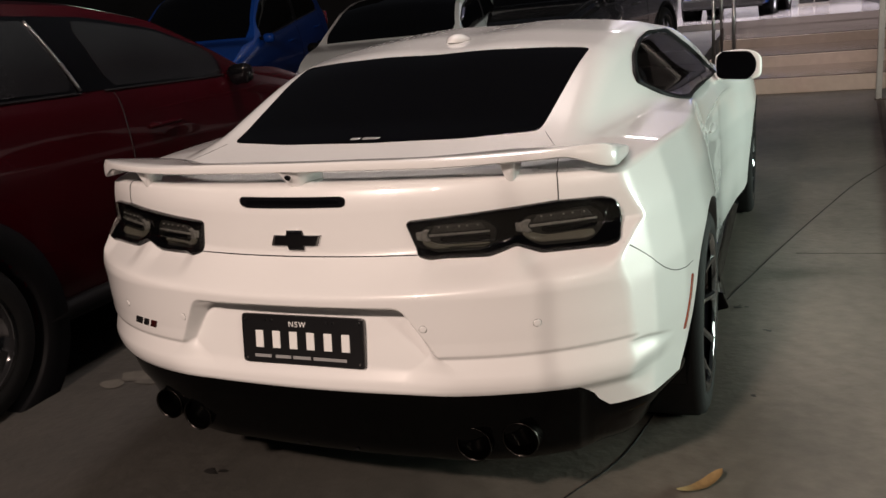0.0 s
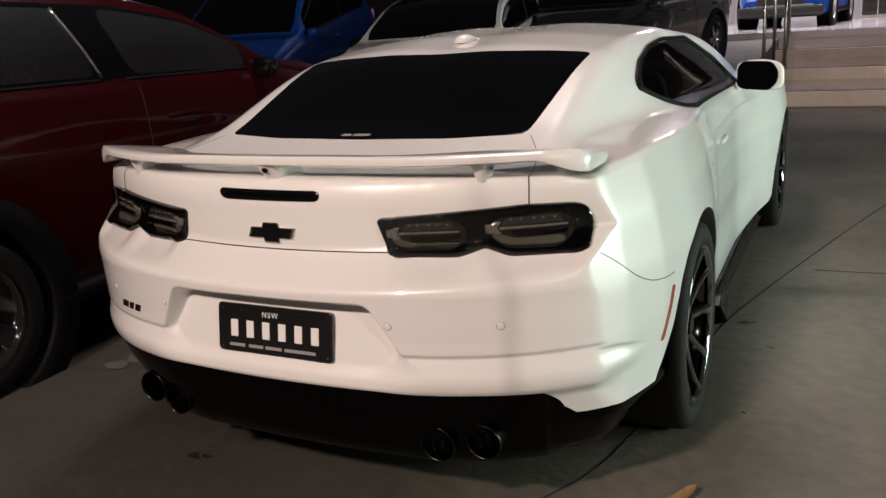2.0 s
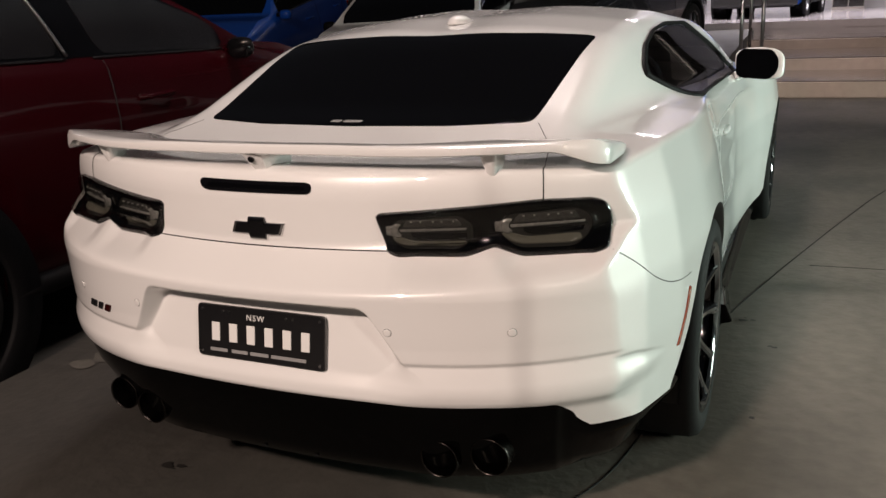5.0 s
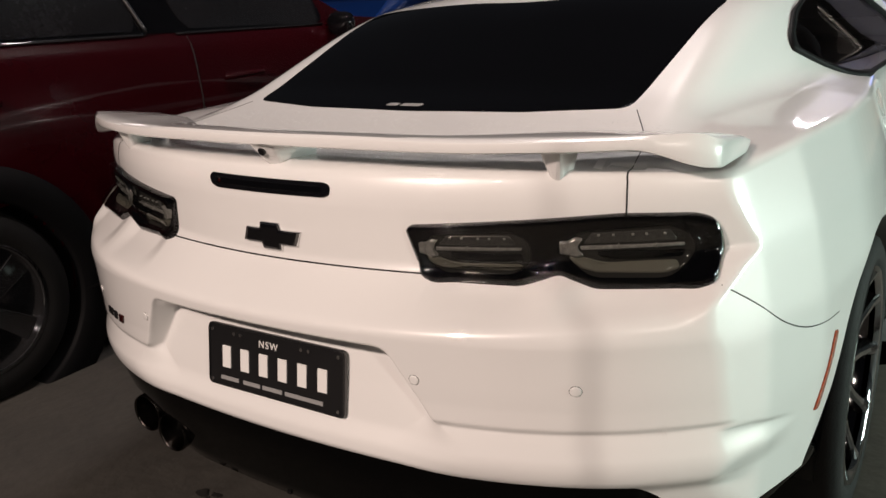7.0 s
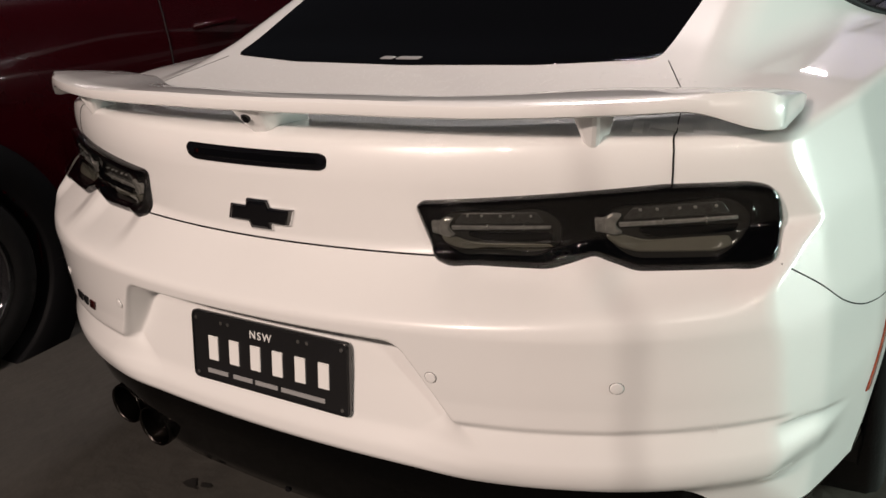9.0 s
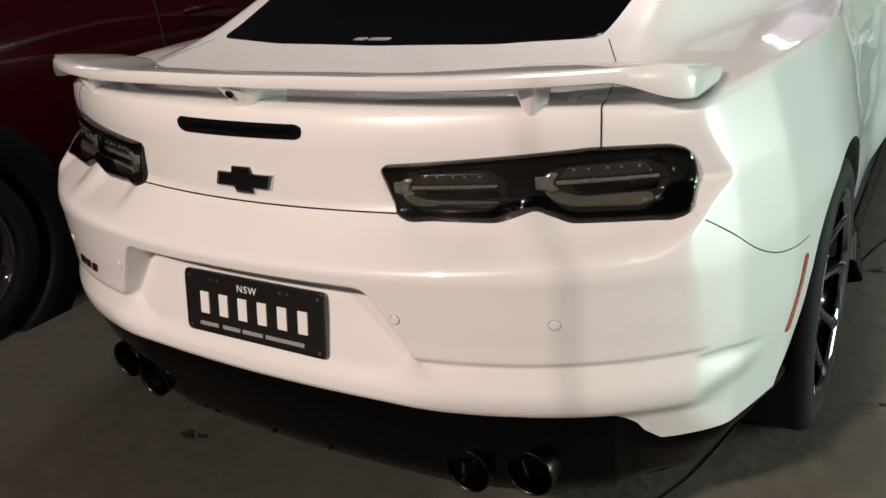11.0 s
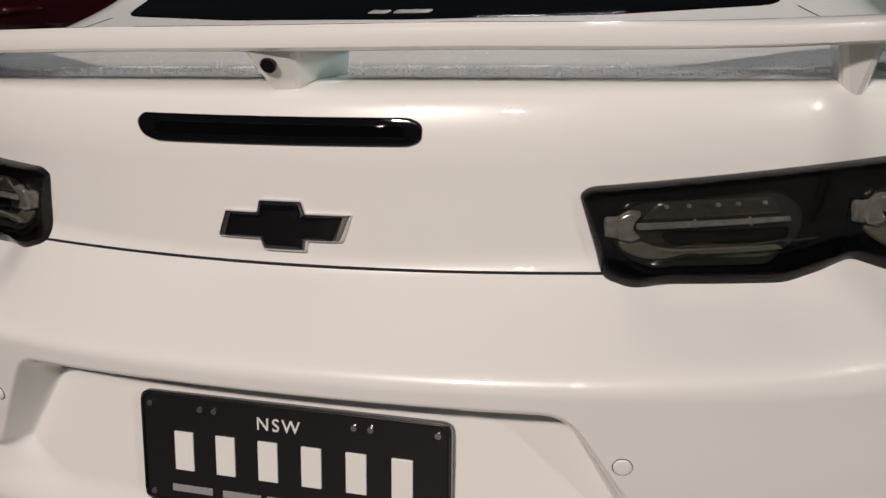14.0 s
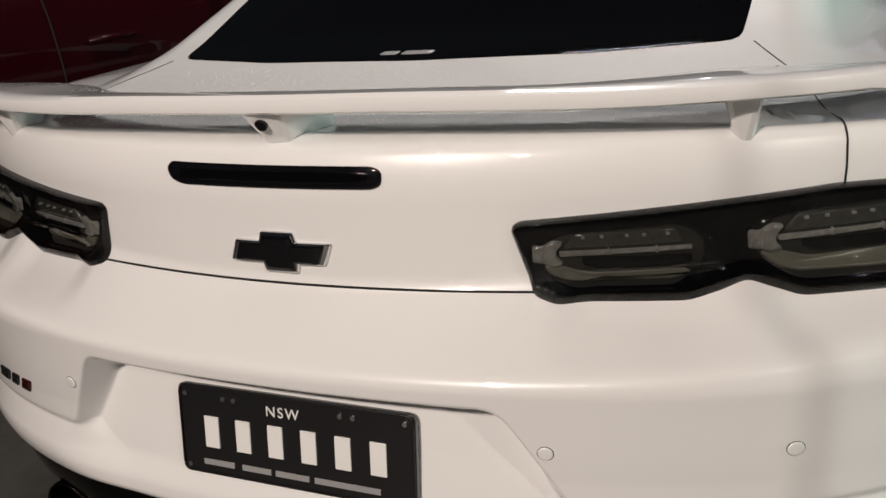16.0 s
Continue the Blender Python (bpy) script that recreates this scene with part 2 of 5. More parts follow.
def side_width(y, z):
    w = soft_lin(y, 0.03 + 0.19 * step(0.5, 1.1, y), (0.0, 0.735), (0.18, 0.815), (0.33, 0.880), (0.55, 0.932), (0.9, 0.972), (1.2, 0.970), (1.65, 0.922), (2.5, 0.910), (3.1, 0.950), (3.6, 1.015), (3.9, 1.02), (4.3, 0.98), (4.8, 0.84))
    lean = soft_lin(z, 0.03, (0.15, 0.03), (0.35, 0.012), (0.55, 0.0), (0.70, 0.004), (0.85, 0.03), (1.0, 0.075), (1.1, 0.12))
    waist = 0.018 * step(1.3, 1.8, y) * step(3.3, 2.7, y) * step(0.25, 0.5, z) * step(0.9, 0.7, z)
    # the bumper's ledge runs on round the corner as a lip whose two lines meet before the wheel
    upper = soft_lin(y, 0.02, (0.0, 0.560), (0.19, 0.556), (0.30, 0.537), (0.47, 0.490), (0.7, 0.46))
    lower = soft_lin(y, 0.02, (0.0, 0.486), (0.17, 0.488), (0.30, 0.490), (0.46, 0.477), (0.7, 0.45))
    amp = step(0.47, 0.25, y)
    fold = amp * (-0.007 * step(upper + 0.006, upper - 0.006, z) + 0.014 * step(upper - 0.004, lower, z) - 0.011 * step(lower, lower - 0.045, z)) - 0.016 * step(0.462, 0.425, z) * step(0.34, 0.20, y)
    return w - lean - waist + fold


def deck_height(x, y):
    mid = soft_lin(y, 0.03, (0.0, 0.998), (0.12, 0.996), (0.3, 0.985), (0.6, 1.03), (1.2, 1.05), (2.8, 1.02), (3.4, 0.985), (4.0, 0.94), (4.5, 0.84), (4.8, 0.70))
    out = soft_lin(y, 0.05, (0.0, 0.970), (0.3, 0.972), (0.6, 0.990), (1.1, 1.000), (1.6, 0.990), (2.6, 0.965), (3.4, 0.95), (4.0, 0.91), (4.5, 0.80), (4.8, 0.66))
    return mid - (mid - out) * (x / 0.87) ** 2.6


def cabin(x, y, z):
    glass = 1.028 + (y - 0.58) * 0.355 + 0.035 * step(0.5, 1.3, y) * (1 - (x / 0.56) ** 2)
    roof = soft_lin(y, 0.1, (0.9, 1.22), (1.2, 1.270), (1.5, 1.303), (2.0, 1.325), (2.6, 1.28), (3.0, 1.2)) - 0.13 * x * x - 0.014 * np.exp(-(x / 0.17) ** 2)
    taper = soft_lin(y, 0.22, (0.3, 0.74), (0.6, 0.80), (1.2, 0.925), (1.5, 0.962), (1.8, 0.984), (2.2, 1.0), (2.7, 1.012), (3.3, 0.95))
    side = (0.81 - 0.62 * (z - 1.0)) * taper - x
    front = 1.0 + (3.3 - y) * 0.46 - z
    f = smin((glass - z) * 0.94, roof - z, 0.03)
    f = smin(f, front * 0.9, 0.05)
    return np.minimum(smin(f, side * 0.85, 0.05), np.minimum(z - 0.9, y - 0.4))


def solid(x, y, z):
    x = np.abs(x)
    f = smin(y - rear_profile(x, z), side_width(y, z) - x, 0.009)
    f = smin(f, 4.72 - 0.35 * x ** 2 - 0.5 * (z - 0.6) ** 2 - y, 0.15)
    f = smin(f, deck_height(x, y) - z, 0.014 + 0.028 * step(0.9, 2.0, y))
    return smax(f, cabin(x, y, z), 0.045)


def meet(start, way, reach, steps=60):
    """First place where rays from outside enter the solid; arrays of shape (n, 3)."""
    start, way = np.atleast_2d(np.asarray(start, float)), np.asarray(way, float)
    n = len(start)
    lo, hi = np.zeros(n), np.full(n, reach, float)
    found = np.zeros(n, bool)
    for i in range(1, steps + 1):
        t = reach * i / steps
        inside = solid(*(start + way * t).T) > 0
        fresh = inside & ~found
        hi[fresh], lo[fresh] = t, t - reach / steps
        found |= inside
    for _ in range(18):
        mid = (lo + hi) / 2
        p = start + way * mid[:, None]
        inside = solid(*p.T) > 0
        hi, lo = np.where(inside, mid, hi), np.where(inside, lo, mid)
    return start + way * hi[:, None], found


def outward(p):
    e = 0.002
    g = np.stack([solid(*(p + d).T) - solid(*(p - d).T) for d in np.eye(3) * e], 1)
    return -g / np.maximum(np.linalg.norm(g, axis=1, keepdims=True), 1e-9)

# ---- small builders ----
def mesh_object(name, verts, faces, mat, parent=None, label="", smooth=True):
    me = bpy.data.meshes.new(name)
    me.from_pydata([tuple(v) for v in verts], [], [tuple(f) for f in faces])
    me.materials.append(mat)
    if smooth:
        me.polygons.foreach_set("use_smooth", [True] * len(me.polygons))
    me.update()
    ob = new(name, me)
    ob.parent = parent
    return tagged(ob, label)


def part(name, bm, mat, parent=None, label="", smooth=False, bevel=0.0):
    """Link a bmesh as one mesh object under a thing or a part."""
    bmesh.ops.remove_doubles(bm, verts=bm.verts, dist=1e-6)
    bmesh.ops.recalc_face_normals(bm, faces=bm.faces)
    me = bpy.data.meshes.new(name)
    bm.to_mesh(me)
    bm.free()
    me.materials.append(mat)
    if smooth:
        me.polygons.foreach_set("use_smooth", [True] * len(me.polygons))
    ob = new(name, me)
    ob.parent = parent
    if bevel:
        mod = ob.modifiers.new("edges", "BEVEL")
        mod.width, mod.segments, mod.limit_method = bevel, 2, "ANGLE"
    return tagged(ob, label)


def thing(name, label, category, group="", at=(0, 0, 0), turn=0):
    ob = new(name)
    ob.matrix_world = pose(*at, 0, 0, turn)
    return tagged(ob, label, category, group)


def box(size, at=(0, 0, 0), turn=(0, 0, 0), bm=None):
    bm = bm or bmesh.new()
    m = pose(*at, *turn) @ Matrix.Diagonal((*size, 1))
    bmesh.ops.create_cube(bm, size=1, matrix=m)
    return bm


def cylinder(r, depth, at=(0, 0, 0), turn=(0, 0, 0), seg=32, r2=None, bm=None):
    bm = bm or bmesh.new()
    bmesh.ops.create_cone(bm, cap_ends=True, segments=seg, radius1=r, radius2=r if r2 is None else r2, depth=depth, matrix=pose(*at, *turn))
    return bm


def spin(profile, seg=48, axis="x"):
    """A closed ring swept from (radius, along) pairs round the x axis."""
    verts, faces, n = [], [], len(profile)
    for i in range(seg):
        a = 2 * math.pi * i / seg
        verts += [(along, r * math.cos(a), r * math.sin(a)) for r, along in profile]
    for i in range(seg):
        for j in range(n - 1):
            a, b = i * n + j, (i + 1) % seg * n + j
            faces.append((a, b, b + 1, a + 1))
    return verts, faces


def grid_faces(rows, cols, keep=None):
    out = []
    for i in range(rows - 1):
        for j in range(cols - 1):
            if keep is None or keep(i, j):
                a = i * cols + j
                out.append((a, a + 1, a + cols + 1, a + cols))
    return out


def rounded(points, r=0.01, seg=4):
    """A closed outline with its corners rounded."""
    out, n = [], len(points)
    for i in range(n):
        p, q, s = (np.array(points[k % n], float) for k in (i - 1, i, i + 1))
        a, b = p - q, s - q
        la, lb = np.linalg.norm(a), np.linalg.norm(b)
        d = min(r, la * 0.45, lb * 0.45)
        a, b = q + a / la * d, q + b / lb * d
        for k in range(seg + 1):
            t = k / seg
            out.append(tuple((1 - t) ** 2 * a + 2 * t * (1 - t) * q + t * t * b))
    return out


def dense(points, gap):
    out, n = [], len(points)
    for i in range(n):
        p, q = np.array(points[i]), np.array(points[(i + 1) % n])
        k = max(1, int(np.linalg.norm(q - p) / gap))
        out += [tuple(p + (q - p) * j / k) for j in range(k)]
    return out


def onto_rear(uv):
    uv = np.asarray(uv, float)
    return meet(np.stack([uv[:, 0], np.full(len(uv), -0.25), uv[:, 1]], 1), (0, 1, 0), 1.2, 48)[0]


def onto_side(uv):
    uv = np.asarray(uv, float)
    return meet(np.stack([np.full(len(uv), 1.15), uv[:, 0], uv[:, 1]], 1), (-1, 0, 0), 0.9, 45)[0]


def onto_top(uv):
    uv = np.asarray(uv, float)
    return meet(np.stack([uv[:, 0], uv[:, 1], np.full(len(uv), 1.6)], 1), (0, 0, -1), 1.1, 55)[0]


def along(way):
    """Brings rough places onto the surface along one direction."""
    way = np.array(way, float) / np.linalg.norm(way)
    return lambda q: meet(np.asarray(q, float) - way * 0.3, way, 0.7, 60)[0]


def inlay(name, outline, onto, mat, parent, lift=0.003, sink=0.004, edge=0.004, rings=7, centre=None, label="", mirror=False, gap=0.02, hollow=0.0):
    """A thin panel that follows the coupe's surface inside an outline, with rounded borders and sunk edges."""
    pts = np.array(dense(outline, gap))
    c = np.array(centre if centre is not None else pts.mean(0))
    span = np.linalg.norm(pts - c, axis=1).mean()
    n, rows, offs = len(pts), [], []
    scales = [1.0, 1.0, 1 - edge * 0.5 / span, 1 - edge / span] + [(1 - edge / span) * (1 - k / rings) for k in range(1, rings)]
    heights = [-sink, lift * 0.4, lift * 0.9] + [lift] * (len(scales) - 3)
    heights = [-0.006 if s < hollow else hgt for s, hgt in zip(scales, heights)]
    for s, hgt in zip(scales, heights):
        rows.append(c + (pts - c) * s)
        offs += [hgt] * n
    flat = np.concatenate(rows + [c[None]])
    offs = np.array(offs + [-0.006 if hollow else lift])
    p = onto(flat)
    p = p + outward(p) * offs[:, None]
    if mirror:
        p = p * (-1, 1, 1)
    faces = [(k * n + j, k * n + (j + 1) % n, (k + 1) * n + (j + 1) % n, (k + 1) * n + j) for k in range(len(scales) - 1) for j in range(n)]
    last = (len(scales) - 1) * n
    faces += [(last + j, last + (j + 1) % n, len(p) - 1) for j in range(n)]
    # keep the faces turned outwards
    a, b, d = (p[i] for i in faces[len(faces) // 2][:3])
    if np.dot(np.cross(b - a, d - a), outward(p[faces[len(faces) // 2][0]][None])[0]) < 0:
        faces = [f[::-1] for f in faces]
    ob = mesh_object(name, p, faces, mat, parent, label)
    nrm = np.array([v.normal[:] for v in ob.data.vertices])
    out = outward(p - outward(p) * offs[:, None])
    nrm[4 * n:] = out[4 * n:]
    ob.data.normals_split_custom_set_from_vertices([tuple(q) for q in nrm])
    return ob


def strand(name, path, r, mat, parent, label="", seg=6, closed=False, flat=1.0, normals=None):
    """A tube along a path; with normals it can be flattened."""
    path = [Vector(p) for p in path]
    verts, faces, n = [], [], len(path)
    for i, p in enumerate(path):
        d = (path[min(i + 1, n - 1)] - path[max(i - 1, 0)]).normalized()
        up = Vector(normals[i]) if normals is not None else (Vector((0, 0, 1)) if abs(d.z) < 0.9 else Vector((0, 1, 0)))
        s = d.cross(up).normalized()
        up = s.cross(d)
        for k in range(seg):
            a = 2 * math.pi * k / seg
            verts.append(p + s * r * math.cos(a) + up * r * flat * math.sin(a))
    for i in range(n - 1):
        for k in range(seg):
            a, b = i * seg + k, i * seg + (k + 1) % seg
            faces.append((a, b, b + seg, a + seg))
    faces += [tuple(range(seg))[::-1], tuple(range((n - 1) * seg, n * seg))]
    return mesh_object(name, verts, faces, mat, parent, label)


def seam(name, uv, onto, parent, r=0.0022, mirror=False, gap=0.015, mat=None, lift=0.0):
    """A narrow dark joint between two body panels."""
    pts = []
    for a, b in zip(uv[:-1], uv[1:]):
        a, b = np.array(a, float), np.array(b, float)
        k = max(1, int(np.linalg.norm(b - a) / gap))
        pts += [a + (b - a) * j / k for j in range(k)]
    pts.append(np.array(uv[-1], float))
    p = onto(np.array(pts))
    nrm = outward(p)
    p = p + nrm * lift
    if mirror:
        p, nrm = p * (-1, 1, 1), nrm * (-1, 1, 1)
    return strand(name, p, r, mat or GAP, parent, flat=0.35, normals=nrm)


def curve_points(knots, k=8):
    """A smooth line through a few places (Catmull-Rom)."""
    pts = [np.array(p, float) for p in knots]
    pts = [2 * pts[0] - pts[1]] + pts + [2 * pts[-1] - pts[-2]]
    out = []
    for i in range(1, len(pts) - 2):
        p0, p1, p2, p3 = pts[i - 1:i + 3]
        for j in range(k):
            t = j / k
            out.append(0.5 * (2 * p1 + (p2 - p0) * t + (2 * p0 - 5 * p1 + 4 * p2 - p3) * t * t + (3 * p1 - p0 - 3 * p2 + p3) * t ** 3))
    return out + [pts[-2]]

# ---- ground and steps ----
bm = bmesh.new()
bmesh.ops.create_grid(bm, x_segments=60, y_segments=60, size=45)
for v in bm.verts:
    v.co.z = 0.0
tagged(part("ground", bm, CONCRETE), "worn brown-grey concrete yard, stained and slightly damp, shade painted in on the left", "ground", kind="structure")



def step_block(name, y0, y1, z0, z1, label):
    """One broad step: a stone riser with a darker wet tread on it."""
    root = thing(name, label, "step", at=(2.05, 0, 0), turn=0)
    root["kind"] = "structure"
    part("riser", box((3.9, y1 - y0, z1 - z0 - 0.012), (0, (y0 + y1) / 2, (z0 + z1 - 0.012) / 2)), STEPSTONE, root, bevel=0.008)
    part("tread", box((3.9, y1 - y0 - 0.03, 0.012), (0, (y0 + y1) / 2 + 0.015, z1 - 0.006)), TREAD, root, "dark wet stone tread")
    return root


step_block("step_1", 10.1, 11.75, 0.0, 0.205, "beige stone step with a wet dark tread")
step_block("step_2", 11.7, 13.75, 0.0, 0.375, "beige stone step with a wet dark tread")
step_block("step_3", 13.7, 15.1, 0.0, 0.535, "beige stone step with a wet dark tread")


def ramp_height(y):
    return float(lin(y, (5.0, 0.0), (7.5, 0.33), (15.05, 0.66)))


bm = bmesh.new()
left = [bm.verts.new((-9.0, y, z)) for y, z in ((5.0, -0.02), (5.0, 0.001), (7.5, 0.33), (15.05, 0.66), (15.05, -0.02))]
right = [bm.verts.new((0.095, v.co.y, v.co.z)) for v in left]
bm.faces.new(left), bm.faces.new(right[::-1])
for j in range(5):
    bm.faces.new((left[j], right[j], right[(j + 1) % 5], left[(j + 1) % 5]))
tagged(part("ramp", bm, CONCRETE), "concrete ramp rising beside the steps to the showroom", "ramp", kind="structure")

# ---- the white coupe ----
coupe = thing("sports_coupe", "glossy white two-door sports coupe with black trim, parked on the yard", "car")
AXLES, WHEEL_Z, ARCH_R = (1.0, 3.80), 0.345, 0.388


def bottom_edge(x, y, back):
    rear = lin(x, (0, 0.456), (0.40, 0.458), (0.55, 0.458), (0.725, 0.450), (0.767, 0.418), (0.797, 0.368), (0.808, 0.366), (0.834, 0.366), (0.8565, 0.360))
    side = lin(y, (0.39, 0.360), (0.6, 0.345), (0.9, 0.345), (1.35, 0.30), (1.45, 0.245), (3.35, 0.245), (3.5, 0.3), (4.15, 0.3), (4.3, 0.22))
    return np.where(back, rear, side)


def arch_radius(yc, y, z):
    """The arch opens out towards the foot of the rear bumper."""
    return ARCH_R + 0.105 * step(0.50, 0.33, z) * (y < 0.9) * (yc < 2)


def perimeter():
    """Half of the outline in plan: aims, origins, and whether they belong to the tail."""
    aims, orig, back = [], [], []
    for x in np.concatenate([np.linspace(0, 0.28, 45), np.linspace(0.28, 0.43, 76)[1:], np.linspace(0.43, 0.78, 61)[1:]]):
        aims.append((x, 0.1)), orig.append((x * 0.55, 1.1)), back.append(True)
    for s in np.linspace(0, 1, 101)[1:]:
        aims.append((0.78 + 0.17 * s, 0.1 + 0.65 * s)), orig.append((0.429 * (1 - s), 1.1 - 0.35 * s)), back.append(s < 0.45)
    for y in np.concatenate([np.linspace(0.75, 2.0, 101)[1:], np.linspace(2.0, 4.2, 111)[1:]]):
        aims.append((0.95, y)), orig.append((0, y)), back.append(False)
    for s in np.linspace(0, 1, 31)[1:]:
        aims.append((0.95 - 0.25 * s, 4.2 + 0.5 * s)), orig.append((0, 4.2 - 0.6 * s)), back.append(False)
    for x in np.linspace(0.7, 0, 25)[1:]:
        aims.append((x, 4.7)), orig.append((x * 0.5, 3.6)), back.append(False)
    return np.array(aims), np.array(orig), np.array(back)


def shell_points():
    aims, orig, back = perimeter()
    way = aims - orig
    reach = np.linalg.norm(way, axis=1)
    way = way / reach[:, None]
    low = bottom_edge(aims[:, 0], aims[:, 1], back)
    rows = 190
    t = np.linspace(0, 1, rows)
    z = low[None] + (0.990 - low)[None] * t[:, None]
    n = len(aims)
    start = np.empty((rows, n, 3))
    start[..., :2], start[..., 2] = (orig + way * (reach + 0.4)[:, None])[None], z
    dirs = np.broadcast_to(np.append(-way, np.zeros((n, 1)), 1), (rows, n, 3)).reshape(-1, 3)
    p, ok = meet(start.reshape(-1, 3), dirs, 1.3, 40)
    # bring the grid onto the wheel arches
    for yc in AXLES:
        d = np.hypot(p[:, 1] - yc, p[:, 2] - WHEEL_Z)
        r = arch_radius(yc, p[:, 1], p[:, 2])
        near = (np.abs(d - r) < 0.0085) & (np.abs(p[:, 0]) > 0.6)
        if near.any():
            q = p[near]
            f = (r[near] / d[near])[:, None]
            yz = np.array([yc, WHEEL_Z]) + (q[:, 1:] - (yc, WHEEL_Z)) * f
            p[near] = onto_side(yz)
    return p, ok, rows, n


def add_half(store, name, p, faces):
    v, f, k = store.setdefault(name, ([], [], [0]))
    used = np.unique(np.array(faces).ravel())
    index = {int(a): i + k[0] for i, a in enumerate(used)}
    v.append(p[used])
    f += [tuple(index[int(a)] for a in q) for q in faces]
    k[0] += len(used)


QUARTER = [(1.235, 1.092), (1.262, 1.125), (1.39, 1.182), (1.60, 1.222), (1.85, 1.238), (2.25, 1.226), (2.56, 1.12), (2.80, 0.985), (2.76, 0.972), (1.60, 0.988), (1.50, 0.996)]


def scaled(points, k, c=(1.8, 1.105)):
    return [(c[0] + (y - c[0]) * k, c[1] + (z - c[1]) * k) for y, z in points]


HOLE = scaled(QUARTER, 0.955)


def in_window(x, y, z):
    """Whether a place on the flank lies in the opening of a side window."""
    if abs(x) < 0.45 or z < 0.95:
        return False
    odd = False
    for (y0, z0), (y1, z1) in zip(HOLE, HOLE[1:] + HOLE[:1]):
        if (z0 > z) != (z1 > z) and y < y0 + (z - z0) * (y1 - y0) / (z1 - z0):
            odd = not odd
    return odd


panels = {}
p, ok, rows, cols = shell_points()
rising = outward(p)[:, 2]
sorted_faces = {"bumper": [], "trunk_lid": [], "body_shell": []}
for a, b, c, d in grid_faces(rows, cols):
    if not (ok[a] and ok[b] and ok[c] and ok[d]) or (p[a][2] > 0.92 and rising[[a, b, c, d]].min() > (0.78 if abs(p[a][0]) < 0.60 else 0.95)):
        continue
    x, y, z = (p[a] + p[b] + p[c] + p[d]) / 4
    if any((y - yc) ** 2 + (z - WHEEL_Z) ** 2 < (arch_radius(yc, y, z) - 0.001) ** 2 for yc in AXLES) and abs(x) > 0.5:
        continue
    if in_window(x, y, z):
        continue
    rim = lin(abs(y), (0.28, 0.79), (0.30, 0.757), (0.335, 0.723), (0.42, 0.681), (0.53, 0.64), (0.61, 0.62))
    if y < 0.62 and z < (0.805 if abs(x) < 0.8 and y < 0.3 else rim):
        kind = "bumper"
    elif abs(x) < 0.664 and y < 0.56 and z > 0.805:
        kind = "trunk_lid"
    else:
        kind = "body_shell"
    sorted_faces[kind].append((a, d, c, b))
for kind, fs in sorted_faces.items():
    add_half(panels, kind, p, [q[::-1] for q in fs])
    add_half(panels, kind, p * (-1, 1, 1), fs)

lining = {}
inner = p - outward(p) * 0.016
fs = [q[::-1] for q in sorted_faces["body_shell"] if 1.1 < p[q[0]][1] < 3.2 and p[q[0]][2] > 0.80]
add_half(lining, "lining", inner, fs)
add_half(lining, "lining", inner * (-1, 1, 1), [q[::-1] for q in fs])

xs = np.linspace(0, 0.93, 125)
ys = np.concatenate([np.linspace(0.035, 1.5, 190), np.linspace(1.5, 4.74, 130)[1:]])
gx, gy = np.meshgrid(xs, ys)
flat = np.stack([gx.ravel(), gy.ravel(), np.full(gx.size, 1.6)], 1)
p, ok = meet(flat, (0, 0, -1), 0.85, 50)
ok &= p[:, 2] > 0.80
upness = outward(p)[:, 2]
top_faces = {"trunk_lid": [], "body_shell": []}
for a, b, c, d in grid_faces(len(ys), len(xs)):
    if not (ok[a] and ok[b] and ok[c] and ok[d]) or min(upness[[a, b, c, d]]) < 0.30 or (gy.ravel()[a] < 0.6 and (np.ptp(p[[a, b, c, d], 2]) > 0.03 or p[[a, b, c, d], 2].min() < 0.93)):
        continue
    x, y, z = (p[a] + p[b] + p[c] + p[d]) / 4
    if in_window(x, y, z):
        continue
    edge = lin(y, (0.23, 0.664), (0.34, 0.636), (0.375, 0.628), (0.57, 0.545))
    top_faces["trunk_lid" if y < 0.57 and x < edge and z > 0.81 else "body_shell"].append((a, b, c, d))
for kind, fs in top_faces.items():
    add_half(panels, kind, p, fs)
    add_half(panels, kind, p * (-1, 1, 1), [q[::-1] for q in fs])
inner = p - outward(p) * 0.016
fs = [q for q in top_faces["body_shell"] if 0.75 < p[q[0]][1] < 3.1 and p[q[0]][2] > 0.98]
add_half(lining, "lining", inner, fs)
add_half(lining, "lining", inner * (-1, 1, 1), [q[::-1] for q in fs])
mesh_object("cabin_lining", np.concatenate(lining["lining"][0]), lining["lining"][1], CLOTH, coupe, "black cloth cabin lining")
for kind, (v, f, k) in panels.items():
    v = np.concatenate(v)
    ob = mesh_object(kind, v, f, WHITE, coupe)
    ob.data.normals_split_custom_set_from_vertices([tuple(q) for q in outward(v)])

# dark inner structure, so that nothing shows through from below
bm = box((1.2, 3.9, 0.45), (0, 2.45, 0.44))
box((1.1, 0.9, 0.35), (0, 0.75, 0.50), bm=bm)
part("underbody", bm, PLASTIC, coupe)


